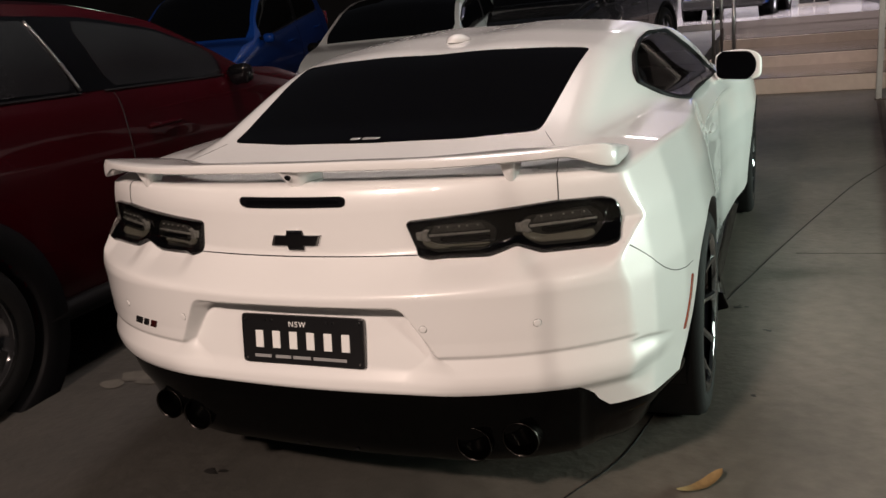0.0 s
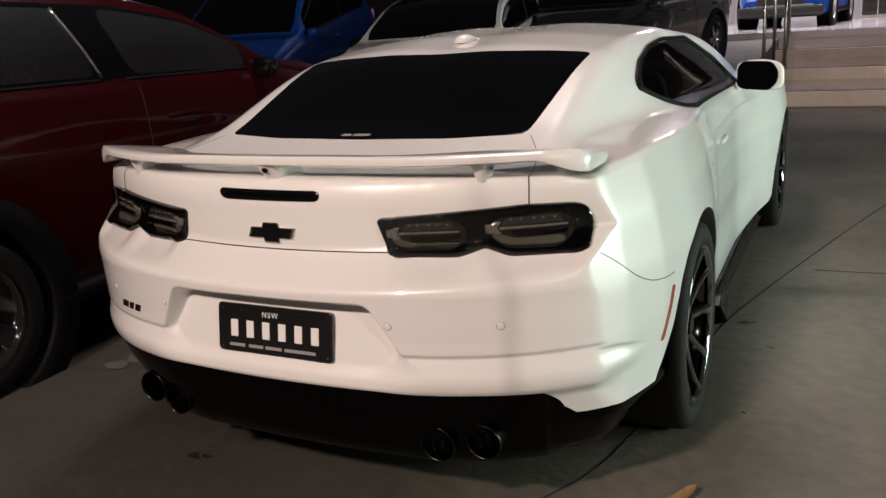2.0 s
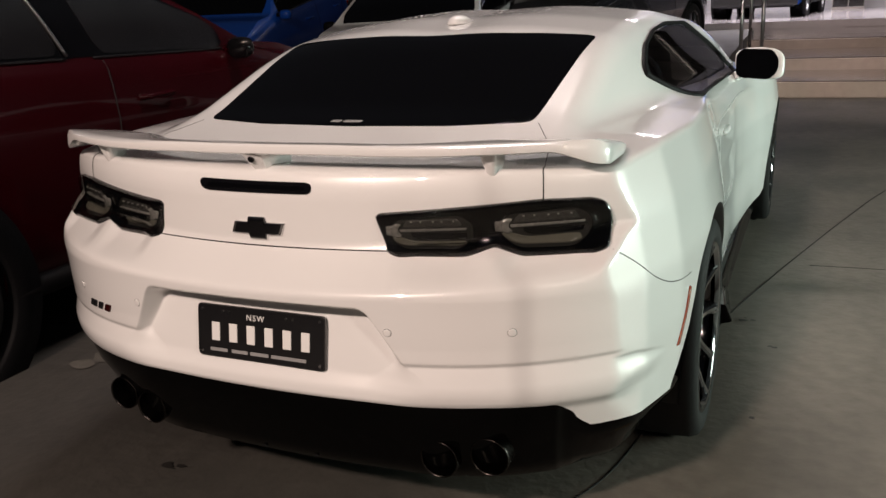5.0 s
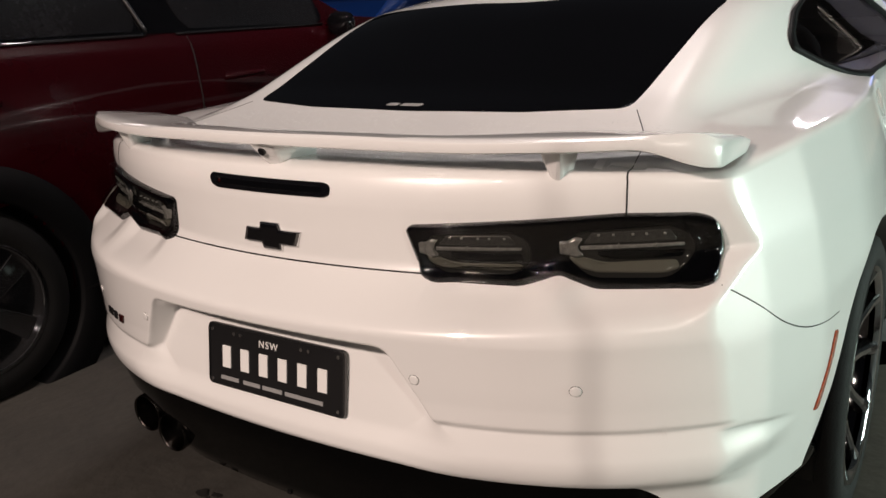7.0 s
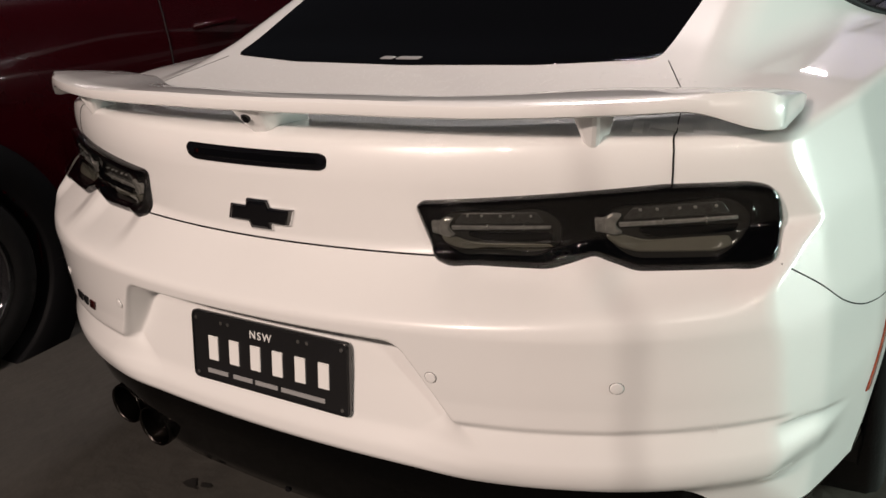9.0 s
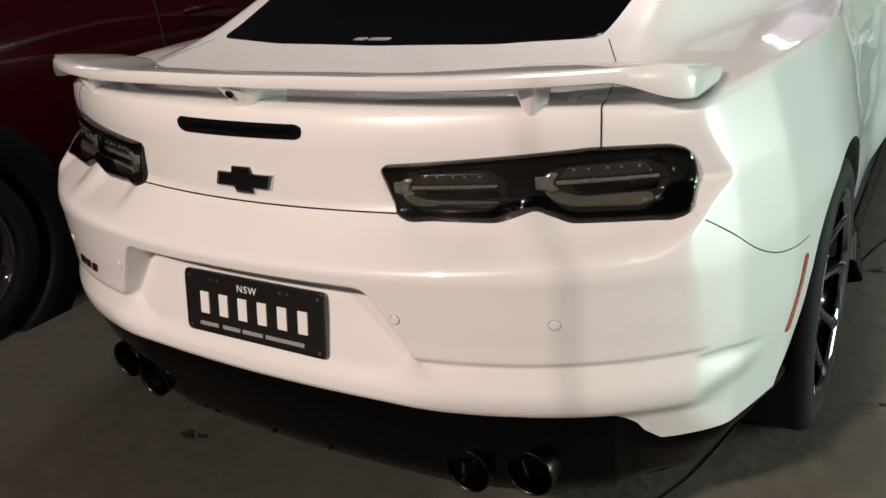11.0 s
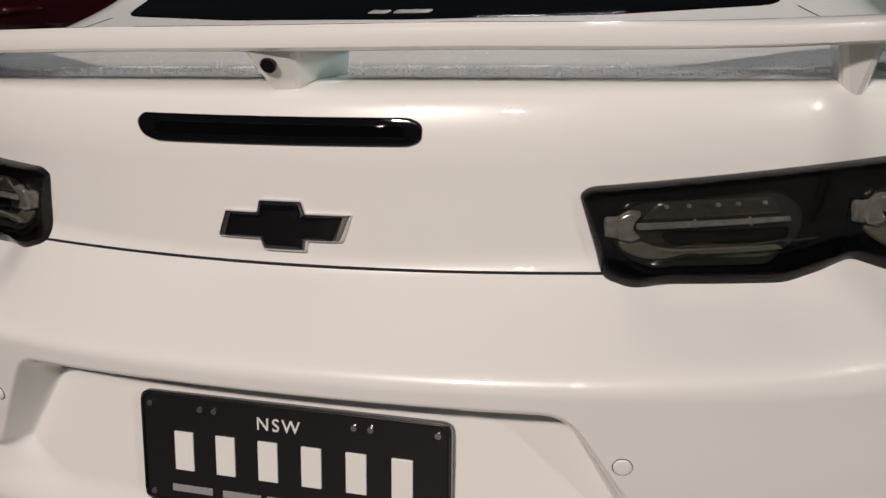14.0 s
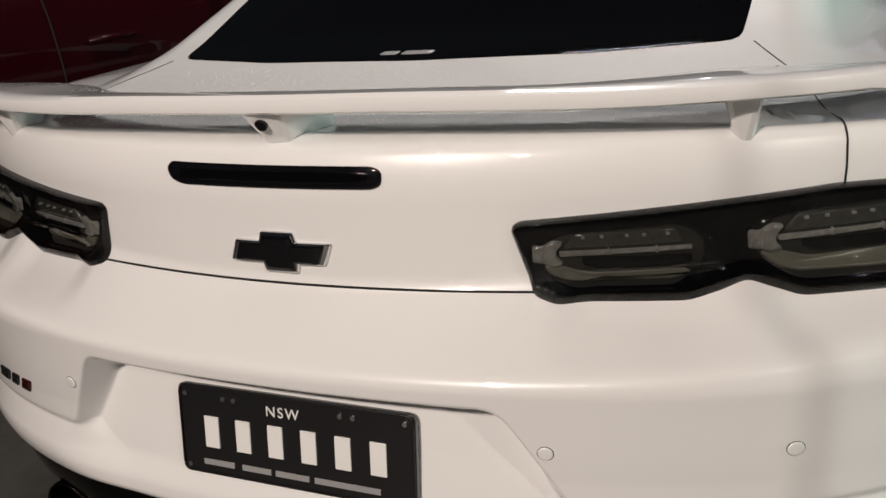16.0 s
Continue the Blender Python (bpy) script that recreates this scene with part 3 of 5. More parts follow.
def wheel_arch(yc, sx):
    v, f = [], []
    seg = 28
    for i in range(seg + 1):
        a = math.pi * (i / seg) * 1.16 - 0.08 * math.pi
        for r, x in ((ARCH_R + 0.001, 0.938), (ARCH_R - 0.006, 0.935), (ARCH_R - 0.004, 0.62), (0.05, 0.60)):
            yy, zz = yc + r * math.cos(a), WHEEL_Z + r * math.sin(a)
            if x > 0.9:
                x = float(side_width(np.array(yy), np.array(zz))) - (0.001 if r > ARCH_R else 0.008)
            v.append((sx * x, yy, zz))
    for i in range(seg):
        for j in range(3):
            a = i * 4 + j
            f.append((a, a + 1, a + 5, a + 4))
    mesh_object("wheel_arch", v, f, PLASTIC, coupe)


def coupe_wheel(yc, sx):
    """A wide low tyre on a dark alloy rim with ten spokes."""
    hub = new("wheel")
    hub.parent = coupe
    hub.matrix_world = pose(sx * (0.815 if yc < 2 else 0.855), yc, WHEEL_Z, 0, 0, 0 if sx > 0 else 180)
    prof = [(0.262, -0.15), (0.30, -0.152), (0.330, -0.146), (0.343, -0.125), (0.345, -0.06), (0.345, 0.06), (0.343, 0.112), (0.333, 0.134), (0.315, 0.143), (0.285, 0.144), (0.268, 0.136), (0.258, 0.12)]
    v, f = spin(prof, 72)
    mesh_object("tyre", v, f, RUBBER, hub)
    v, f = spin([(0.256, 0.138), (0.262, 0.142), (0.266, 0.134), (0.258, 0.12), (0.240, 0.10), (0.232, 0.02), (0.228, -0.12), (0.255, -0.145)], 72)
    mesh_object("rim", v, f, BARREL, hub)
    v, f = spin([(0.244, 0.128), (0.254, 0.139), (0.262, 0.143), (0.267, 0.135)], 72)
    mesh_object("rim_lip", v, f, RIM, hub)
    v, f = spin([(0.0, 0.03), (0.19, 0.03), (0.19, 0.0), (0.0, 0.0)], 40)
    mesh_object("brake_disc", v, f, PIPE, hub)
    for k in range(10):
        a = 2 * math.pi * k / 10 + 0.2
        bm = bmesh.new()
        prof = ((0.035, 0.098, 0.018), (0.09, 0.100, 0.015), (0.17, 0.112, 0.013), (0.225, 0.128, 0.014), (0.250, 0.139, 0.021))
        rings = []
        for r, x, w in prof:
            ring = [(x - 0.030, -w * 1.1, r), (x - 0.006, -w, r), (x, -w * 0.45, r), (x, w * 0.45, r), (x - 0.006, w, r), (x - 0.030, w * 1.1, r)]
            rings.append([bm.verts.new(q) for q in ring])
        for p, q in zip(rings[:-1], rings[1:]):
            for j in range(6):
                bm.faces.new((p[j], p[(j + 1) % 6], q[(j + 1) % 6], q[j]))
        bm.faces.new(rings[0]), bm.faces.new(rings[-1][::-1])
        bmesh.ops.rotate(bm, verts=bm.verts, cent=(0, 0, 0), matrix=Matrix.Rotation(a, 3, "X"))
        part("spoke", bm, RIM, hub)
    part("hub_cap", cylinder(0.034, 0.02, (0.105, 0, 0), (0, 90, 0), 24), GLOSS, hub, bevel=0.003)


for sx in (1, -1):
    for yc in AXLES:
        wheel_arch(yc, sx)
        coupe_wheel(yc, sx)

# rear window and side windows
rear_glass = rounded([(-0.525, 0.578), (-0.30, 0.535), (0, 0.522), (0.30, 0.535), (0.525, 0.578), (0.556, 1.185), (0.30, 1.145), (0, 1.135), (-0.30, 1.145), (-0.556, 1.185)], 0.03, 3)
inlay("rear_window", rear_glass, onto_top, GLASS, coupe, lift=0.002, sink=0.003, rings=9, centre=(0, 0.86), label="black privacy-tinted rear window")
for sx in (1, -1):
    rim = np.array(dense(rounded(QUARTER, 0.03, 3), 0.02))
    hole = np.array(dense(rounded(scaled(QUARTER, 0.94), 0.03, 3), 0.02))
    hole = np.array([hole[np.argmin(np.abs(np.arctan2(hole[:, 1] - 1.105, hole[:, 0] - 1.8) - a))] for a in np.arctan2(rim[:, 1] - 1.105, rim[:, 0] - 1.8)])
    loops = []
    for ring, off in ((rim, -0.004), (rim, 0.006), (rim * 0.7 + hole * 0.3, 0.011), (hole, 0.010), (hole, -0.012)):
        q = onto_side(ring)
        loops.append((q + outward(q) * off) * (sx, 1, 1))
    n = len(rim)
    f = [(k * n + j, k * n + (j + 1) % n, (k + 1) * n + (j + 1) % n, (k + 1) * n + j) for k in range(4) for j in range(n)]
    frame_part = mesh_object("side_window", np.concatenate(loops), f, TRIM, coupe, "side window in a black frame")
    inlay("pane", rounded(scaled(QUARTER, 0.95), 0.03, 3), onto_side, TINTPANE, frame_part, lift=0.003, sink=-0.001, edge=0.004, rings=18, centre=(1.8, 1.105), mirror=sx < 0, label="tinted side pane")


def cushion(size, at, turn, name, parent, mat, label=""):
    """A padded block with well rounded edges."""
    bm = bmesh.new()
    bmesh.ops.create_uvsphere(bm, u_segments=20, v_segments=14, radius=1)
    for q in bm.verts:
        q.co = Vector([math.copysign(abs(c) ** 0.45, c) * h / 2 for c, h in zip(q.co, size)])
    bmesh.ops.transform(bm, verts=bm.verts, matrix=pose(*at, *turn))
    return part(name, bm, mat, parent, label, smooth=True)


# what shows of the cabin through the tinted side glass
for x in (0.36, -0.36):
    cushion((0.48, 0.16, 0.66), (x, 1.78, 0.76), (14, 0, 0), "seat_backrest", coupe, SEAT, "dark grey bucket seat")
    cushion((0.27, 0.11, 0.20), (x, 1.66, 1.135), (14, 0, 0), "headrest", coupe, SEAT)
    cushion((0.46, 0.52, 0.16), (x, 2.05, 0.47), (6, 0, 0), "seat_cushion", coupe, SEAT)
cushion((1.42, 0.42, 0.30), (0, 2.92, 0.86), (0, 0, 0), "dashboard", coupe, PLASTIC)
ring = [(0.36 + 0.18 * math.cos(a), 2.52 + 0.055 * math.sin(a), 0.92 + 0.17 * math.sin(a)) for a in np.linspace(0, 2 * math.pi, 33)]
strand("steering_wheel", ring, 0.015, SEAT, coupe, "steering wheel", seg=8)
for a in (0.1, math.pi - 0.1, -math.pi / 2):
    strand("steering_spoke", [(0.36, 2.55, 0.92), (0.36 + 0.18 * math.cos(a), 2.52 + 0.055 * math.sin(a), 0.92 + 0.17 * math.sin(a))], 0.014, CHROME, coupe)

# panel joints
seam("panel_joint", [(-0.335, 0.806), (0.335, 0.806)], onto_rear, coupe, r=0.0018)
for m in (False, True):
    seam("panel_joint", [(0.664, 0.198, 0.918), (0.665, 0.203, 0.945), (0.664, 0.215, 0.968), (0.656, 0.25, 0.988)], along((0, 0.7, -0.7)), coupe, r=0.0014, mirror=m, lift=0.0014, gap=0.006)
    seam("lid_joint", [(0.656, 0.25, 0.988), (0.640, 0.32, 0.98), (0.628, 0.38, 0.985), (0.60, 0.47, 1.0), (0.545, 0.575, 1.03)], along((0, 0.7, -0.7)), coupe, r=0.0010, mirror=m, lift=0.0006, gap=0.006)
    seam("panel_joint", curve_points([(0.812, 0.25, 0.800), (0.872, 0.300, 0.752), (0.907, 0.37, 0.698), (0.922, 0.46, 0.660), (0.935, 0.55, 0.643), (0.94, 0.635, 0.636)], 6), along((-0.8, 0.6, 0)), coupe, r=0.0013, mirror=m)
    seam("door_joint", curve_points([(1.62, 0.955), (1.66, 0.80), (1.68, 0.6), (1.66, 0.42), (1.62, 0.30)], 4), onto_side, coupe, r=0.0010, mirror=m)

# tail lamps
LAMP = [(0.306, 0.888), (0.316, 0.8955), (0.652, 0.9135), (0.757, 0.908), (0.782, 0.898), (0.792, 0.877), (0.801, 0.797), (0.773, 0.788),
        (0.623, 0.790), (0.592, 0.802), (0.566, 0.812), (0.532, 0.800), (0.506, 0.792), (0.362, 0.794), (0.329, 0.803)]
LOBES = ([(0.322, 0.850), (0.345, 0.884), (0.497, 0.892), (0.528, 0.866), (0.526, 0.832), (0.500, 0.799), (0.368, 0.800), (0.338, 0.822)],
         [(0.554, 0.850), (0.576, 0.889), (0.730, 0.896), (0.766, 0.870), (0.766, 0.825), (0.736, 0.795), (0.612, 0.797), (0.576, 0.820)])


def outwards(points):
    """Spreads the outer end of a lamp outline a little up and out."""
    out = []
    for x, z in points:
        k = min(max((x - 0.35) / 0.45, 0), 1) ** 1.5
        out.append((x + 0.006 * k, z + 0.006 * k))
    return out


def shrink(points, k):
    c = np.array(points).mean(0)
    return [tuple(c + (np.array(q) - c) * k) for q in points]


LAMP, LOBES = outwards(LAMP), [outwards(q) for q in LOBES]
for m in (False, True):
    lampo = inlay("tail_lamp", rounded(LAMP, 0.010, 3), onto_rear, GLOSS, coupe, lift=0.003, sink=0.006, edge=0.006, rings=8, centre=(0.566, 0.858), mirror=m, gap=0.012, label="smoked black tail lamp with two lobes")
    for lobe in LOBES:
        x0, x1, lo, hi = min(q[0] for q in lobe), max(q[0] for q in lobe), min(q[1] for q in lobe), max(q[1] for q in lobe)

        def inner(name, shape, mat, lift, corner=0.004, rings=3, centre=None, label=""):
            """A piece inside the lobe, its outline given in shares of the lobe's width and height."""
            at = [(x0 + u * (x1 - x0), lo + v * (hi - lo)) for u, v in shape]
            mid = (x0 + centre[0] * (x1 - x0), lo + centre[1] * (hi - lo)) if centre else None
            return inlay(name, rounded(at, corner, 3), onto_rear, mat, lampo, lift=lift, sink=-0.006, edge=0.001, rings=rings, centre=mid, mirror=m, gap=0.010, label=label)

        inlay("bezel", rounded(lobe, 0.05, 6), onto_rear, GLOSS, lampo, lift=0.0100, sink=-0.002, edge=0.006, rings=14, mirror=m, gap=0.012, hollow=0.90)
        inlay("chamber", rounded(shrink(lobe, 0.90), 0.045, 6), onto_rear, SMOKE, lampo, lift=0.0062, sink=-0.003, edge=0.003, rings=7, mirror=m, gap=0.012, label="dark grey lamp chamber")
        inner("light_guide", [(0.09, 0.44), (0.20, 0.44), (0.27, 0.37), (0.36, 0.315), (0.85, 0.31), (0.88, 0.18), (0.80, 0.115), (0.30, 0.12), (0.19, 0.20), (0.12, 0.32)], GUIDE, 0.0092, 0.008, 5, (0.33, 0.24), "grey light guide")
        inner("slot", [(0.30, 0.46), (0.36, 0.37), (0.87, 0.365), (0.89, 0.52), (0.30, 0.53)], GLOSS, 0.0086, 0.006)
        inner("light_bar", [(0.18, 0.575), (0.88, 0.605), (0.88, 0.640), (0.18, 0.628)], BAR, 0.0118, 0.001, 2, None, "clear light bar")
        inner("upper_chamber", [(0.20, 0.67), (0.84, 0.69), (0.79, 0.88), (0.27, 0.86)], CHAMBER, 0.0088)
        for t in (0.30, 0.40, 0.53, 0.62, 0.74):
            inner("led_chip", [(t, 0.80), (t + 0.022, 0.80), (t + 0.022, 0.84), (t, 0.84)], CLEAR, 0.0125, 0.0006, 2)
        for t in (0.44, 0.69):
            inner("bar_clip", [(t, 0.57), (t + 0.010, 0.57), (t + 0.010, 0.66), (t, 0.66)], CLEAR, 0.0132, 0.0005, 2)
        inner("reflector_seat", [(0.035, 0.50), (0.105, 0.47), (0.105, 0.74), (0.035, 0.70)], BAR, 0.0115, 0.002, 2)
        inner("reflector", [(0.095, 0.47), (0.150, 0.43), (0.205, 0.47), (0.172, 0.54), (0.162, 0.61), (0.176, 0.69), (0.205, 0.76), (0.150, 0.78), (0.100, 0.72), (0.088, 0.60)], CLEAR, 0.0130, 0.003, 3, (0.130, 0.61), "bright crescent reflector")
    inlay("cover", rounded(LAMP, 0.010, 3), onto_rear, LAMPCOVER, lampo, lift=0.0165, sink=-0.001, edge=0.006, rings=8, centre=(0.566, 0.858), mirror=m, gap=0.012, label="smoked clear cover")

# high brake lamp, emblem, sensors, badge, side markers
brake = inlay("brake_lamp", rounded([(-0.164, 0.957), (-0.156, 0.9655), (0.143, 0.964), (0.156, 0.958), (0.155, 0.942), (0.145, 0.937), (-0.140, 0.937), (-0.157, 0.943)], 0.009, 4), onto_rear, GLOSS, coupe, lift=0.003, rings=5, gap=0.012, label="slim smoked high brake lamp")
inlay("lens", rounded([(-0.140, 0.945), (-0.138, 0.958), (0.138, 0.957), (0.140, 0.944)], 0.004, 3), onto_rear, GLASS, brake, lift=0.0042, sink=-0.002, edge=0.002, rings=4, gap=0.012)
BOW = [(-0.065, 0.865), (-0.027, 0.865), (-0.023, 0.8785), (0.025, 0.8785), (0.028, 0.865), (0.079, 0.865), (0.066, 0.8345), (0.027, 0.8345), (0.024, 0.821), (-0.025, 0.821), (-0.028, 0.8345), (-0.079, 0.8345)]
emblem = inlay("emblem", rounded(BOW, 0.002, 2), onto_rear, CHROME, coupe, lift=0.005, sink=0.003, edge=0.003, rings=3, centre=(0, 0.85), gap=0.008, label="black cross-shaped emblem with a chrome rim")
inlay("emblem_face", rounded(shrink(BOW, 0.90), 0.002, 2), onto_rear, GLOSS, emblem, lift=0.0075, sink=-0.003, edge=0.003, rings=3, centre=(0, 0.85), gap=0.008)
for sx in (1, -1):
    for x, z in ((0.362, 0.642), (0.630, 0.642)):
        ring = [(x + 0.0100 * math.cos(a), z + 0.0100 * math.sin(a)) for a in np.linspace(0, 2 * math.pi, 21)[:-1]]
        sens = inlay("parking_sensor", ring, onto_rear, GAP, coupe, lift=0.0006, sink=0.002, edge=0.001, rings=2, mirror=sx < 0, label="round white parking sensor")
        inlay("sensor_face", shrink(ring, 0.93), onto_rear, WHITE, sens, lift=0.0022, sink=0.002, edge=0.002, rings=2, mirror=sx < 0)
    marker = [(0.632, 0.600), (0.613, 0.604), (0.527, 0.466), (0.545, 0.462)]
    inlay("side_marker", rounded(marker, 0.004, 3), onto_side, AMBER, coupe, lift=0.003, rings=3, mirror=sx < 0, label="slim amber side reflector")
for k, (x0, x1) in enumerate(((-0.600, -0.560), (-0.556, -0.528), (-0.522, -0.490))):
    s = 0.012
    shape = [(x0 + s, 0.612), (x1 + s * 0.6, 0.612), (x1 - s * 0.4, 0.590), (x0, 0.590)]
    inlay("badge", rounded(shape, 0.002, 2), onto_rear, REDDARK if k == 2 else RIM, coupe, lift=0.003, rings=2, edge=0.001, gap=0.01, label="small slanted model badge")
# sticker low on the rear glass: plain shapes in white
for x0, x1 in ((-0.075, -0.043), (-0.034, 0.024)):
    shape = [(x0 + 0.005, 0.562), (x1 + 0.005, 0.562), (x1, 0.548), (x0, 0.548)]
    inlay("glass_sticker", rounded(shape, 0.003, 2), onto_top, PLATEGREY, coupe, lift=0.0032, sink=-0.002, rings=2, edge=0.001, gap=0.01)

# number plate on its panel
plate = new("number_plate")
plate.parent = coupe
plate.matrix_world = pose(0, 0.0150, 0.5855, -8.9, 0, 0)
tagged(plate, "black number plate with white characters")
bm = bmesh.new()
outline = rounded([(-0.186, -0.067), (0.186, -0.067), (0.186, 0.067), (-0.186, 0.067)], 0.012, 5)
for y0, y1, k in ((-0.002, 0.006, 1.0),):
    lower = [bm.verts.new((x, y1, z)) for x, z in outline]
    upper = [bm.verts.new((x, y0, z)) for x, z in outline]
    bm.faces.new(lower), bm.faces.new(upper[::-1])
    for j in range(len(outline)):
        bm.faces.new((lower[j], upper[j], upper[(j + 1) % len(outline)], lower[(j + 1) % len(outline)]))
part("plate_panel", bm, PLATE, plate, bevel=0.001)
rim_path = [(x * 0.985, -0.003, z * 0.965) for x, z in outline]
strand("plate_rim", rim_path + rim_path[:1], 0.0016, PLATE, plate)
for k in range(6):
    part("character_bar", box((0.024, 0.003, 0.047), (-0.130 + k * 0.0525, -0.0035, 0.0 - 0.001)), PLATEWHITE, plate, bevel=0.001)
for k, (x0, x1) in enumerate(((-0.148, -0.096), (-0.083, -0.035), (-0.028, 0.026), (0.034, 0.134))):
    part("slogan_bar", box((x1 - x0, 0.0022, 0.0085), ((x0 + x1) / 2, -0.003, -0.0475)), PLATEGREY, plate, bevel=0.0006)
for x, z in ((-0.172, 0.053), (0.172, 0.053), (-0.108, 0.051), (-0.090, 0.051), (0.078, 0.051), (0.097, 0.051), (0.172, -0.055), (-0.172, -0.055)):
    part("screw", cylinder(0.0036, 0.003, (x, -0.0035, z), (90, 0, 0), 12), CHROME, plate)


def lettering(text, size, parent, m, mat):
    cu = bpy.data.curves.new("lettering", "FONT")
    cu.body, cu.size, cu.align_x, cu.align_y, cu.extrude, cu.space_character = text, size, "CENTER", "CENTER", 0.0006, 1.25
    tmp = new("lettering", cu)
    bpy.context.view_layer.update()
    me = bpy.data.meshes.new_from_object(tmp.evaluated_get(bpy.context.evaluated_depsgraph_get()))
    bpy.data.objects.remove(tmp)
    me.materials.append(mat)
    ob = new("lettering", me)
    ob.parent, ob.matrix_local = parent, m
    return ob


lettering("NSW", 0.021, plate, pose(-0.012, -0.003, 0.042, 90, 0, 0), PLATEWHITE)


# rear wing on its feet, with the camera pod
def wing_point(x, k):
    """Section of the wing at x, by its place k round the edge."""
    a = abs(x)
    end = min(max((a - 0.755) / 0.045, 0), 1)
    round_off = 1 - math.sqrt(max(1 - end * end, 0))
    te = 0.034 + 0.22 * a ** 2 + 0.20 * a ** 4 + 0.02 * round_off
    chord = 0.142 + 0.082 * float(step(0.28, 0.57, np.array(a))) - 0.05 * round_off
    sec = [(1.0, -0.012), (0.80, -0.001), (0.5, 0.006), (0.2, 0.0105), (0.055, 0.0115), (0.012, 0.007), (0.0, -0.001), (0.010, -0.009), (0.05, -0.0125), (0.3, -0.017), (0.6, -0.022), (0.85, -0.026), (0.97, -0.020)]
    c, h = sec[k]
    low = (1 - c) if k >= 6 else 0.35 if k == 5 else 0.0
    fall = float(step(0.68, 0.80, np.array(a)))
    under = -0.018 - 0.040 * fall * (1 - c) ** 1.3
    lift = h - 0.038 * fall * low
    lift = lift + (under + 0.008 - lift) * round_off * (0.45 if k < 7 else 0.0)
    return (x, te + c * chord, 1.0435 - 0.006 * float(step(0.15, 0.5, np.array(a))) + lift - (0.014 * float(step(0.5, 0.8, np.array(a))) + 0.010 * fall) * c)


tip = [0.755 + 0.045 * math.sin(a) for a in np.linspace(0.2, math.pi / 2, 9)]
xs = np.concatenate([[-a for a in tip[::-1]], np.linspace(-0.755, -0.64, 12), np.linspace(-0.63, 0.63, 55), np.linspace(0.64, 0.755, 12), tip])
v = [wing_point(float(x), k) for x in xs for k in range(13)]
f = [(i * 13 + k, i * 13 + (k + 1) % 13, (i + 1) * 13 + (k + 1) % 13, (i + 1) * 13 + k) for i in range(len(xs) - 1) for k in range(13)]
f += [tuple(range(13))[::-1], tuple(range((len(xs) - 1) * 13, len(xs) * 13))]
wing = mesh_object("rear_wing", v, [q[::-1] for q in f], WHITE, coupe, "white rear wing beaded with rain")
wing.data.set_sharp_from_angle(angle=radians(38))


def loft_box(name, lower, upper, mat, parent, bevel=0.006, label=""):
    """A block between two four-cornered ends."""
    bm = bmesh.new()
    a, b = [bm.verts.new(q) for q in lower], [bm.verts.new(q) for q in upper]
    bm.faces.new(a[::-1]), bm.faces.new(b)
    for j in range(4):
        bm.faces.new((a[j], a[(j + 1) % 4], b[(j + 1) % 4], b[j]))
    return part(name, bm, mat, parent, label, bevel=bevel)


for sx in (1, -1):
    x = 0.556 * sx
    y = 0.172
    loft_box("wing_foot", [(x - 0.009, y + 0.002, 0.966), (x + 0.009, y + 0.002, 0.966), (x + 0.012, y + 0.045, 0.966), (x - 0.012, y + 0.045, 0.966)],
             [(x - 0.024, y - 0.026, 1.038), (x + 0.024, y - 0.026, 1.038), (x + 0.018, y + 0.075, 1.030), (x - 0.018, y + 0.075, 1.030)], WHITE, wing, bevel=0.008)
pod = loft_box("camera_pod", [(-0.006, 0.074, 0.986), (0.024, 0.078, 0.986), (0.040, 0.17, 0.982), (-0.004, 0.17, 0.982)],
               [(-0.021, 0.037, 1.036), (0.034, 0.048, 1.036), (0.056, 0.15, 1.030), (-0.014, 0.15, 1.030)], WHITE, wing, bevel=0.006, label="white reversing-camera pod")
part("camera_lens", cylinder(0.0066, 0.006, (0.002, 0.0535, 1.016), (113, 0, 0), 24), GLOSS, pod)
part("camera_bezel", cylinder(0.0082, 0.0045, (0.002, 0.0537, 1.0162), (113, 0, 0), 24), PLASTIC, pod)

# black valance below the bumper, with fins and four pipes
aims, orig, back = perimeter()
sel = np.arange(0, 262)
way = aims - orig
reach = np.linalg.norm(way, axis=1)
way = way / reach[:, None]
low = bottom_edge(aims[:, 0], aims[:, 1], back)
rows_v = []
for inset, drop in ((0.020, -0.02), (0.008, -0.004), (0.006, 0.012), (0.020, 0.25), (0.048, 0.45), (0.070, 0.70), (0.100, 0.90), (0.14, 1.0), (0.30, 1.02)):
    z = low[sel] - (drop if drop < 0.1 else (low[sel] - 0.198) * drop)
    at = np.maximum(z, low[sel])
    start = np.stack([*(orig[sel] + way[sel] * (reach[sel] + 0.4)[:, None]).T, at], 1)
    q, _ = meet(start, np.append(-way[sel], np.zeros((len(sel), 1)), 1), 1.3, 40)
    q[:, :2] -= way[sel] * inset
    q[:, 2] = z
    rows_v.append(q)
v = np.concatenate(rows_v)
f = grid_faces(len(rows_v), len(sel))
full_v = np.concatenate([v, v * (-1, 1, 1)])
full_f = f + [tuple(i + len(v) for i in q[::-1]) for q in f]
mesh_object("rear_valance", full_v, full_f, VALANCE, coupe, "gloss black lower valance")
for x in (-0.24, -0.08, 0.08, 0.24):
    part("diffuser_fin", box((0.012, 0.24, 0.055), (x, 0.20 + 0.1 * abs(x), 0.230), (-12, 0, 0)), GLOSS, coupe, bevel=0.003)
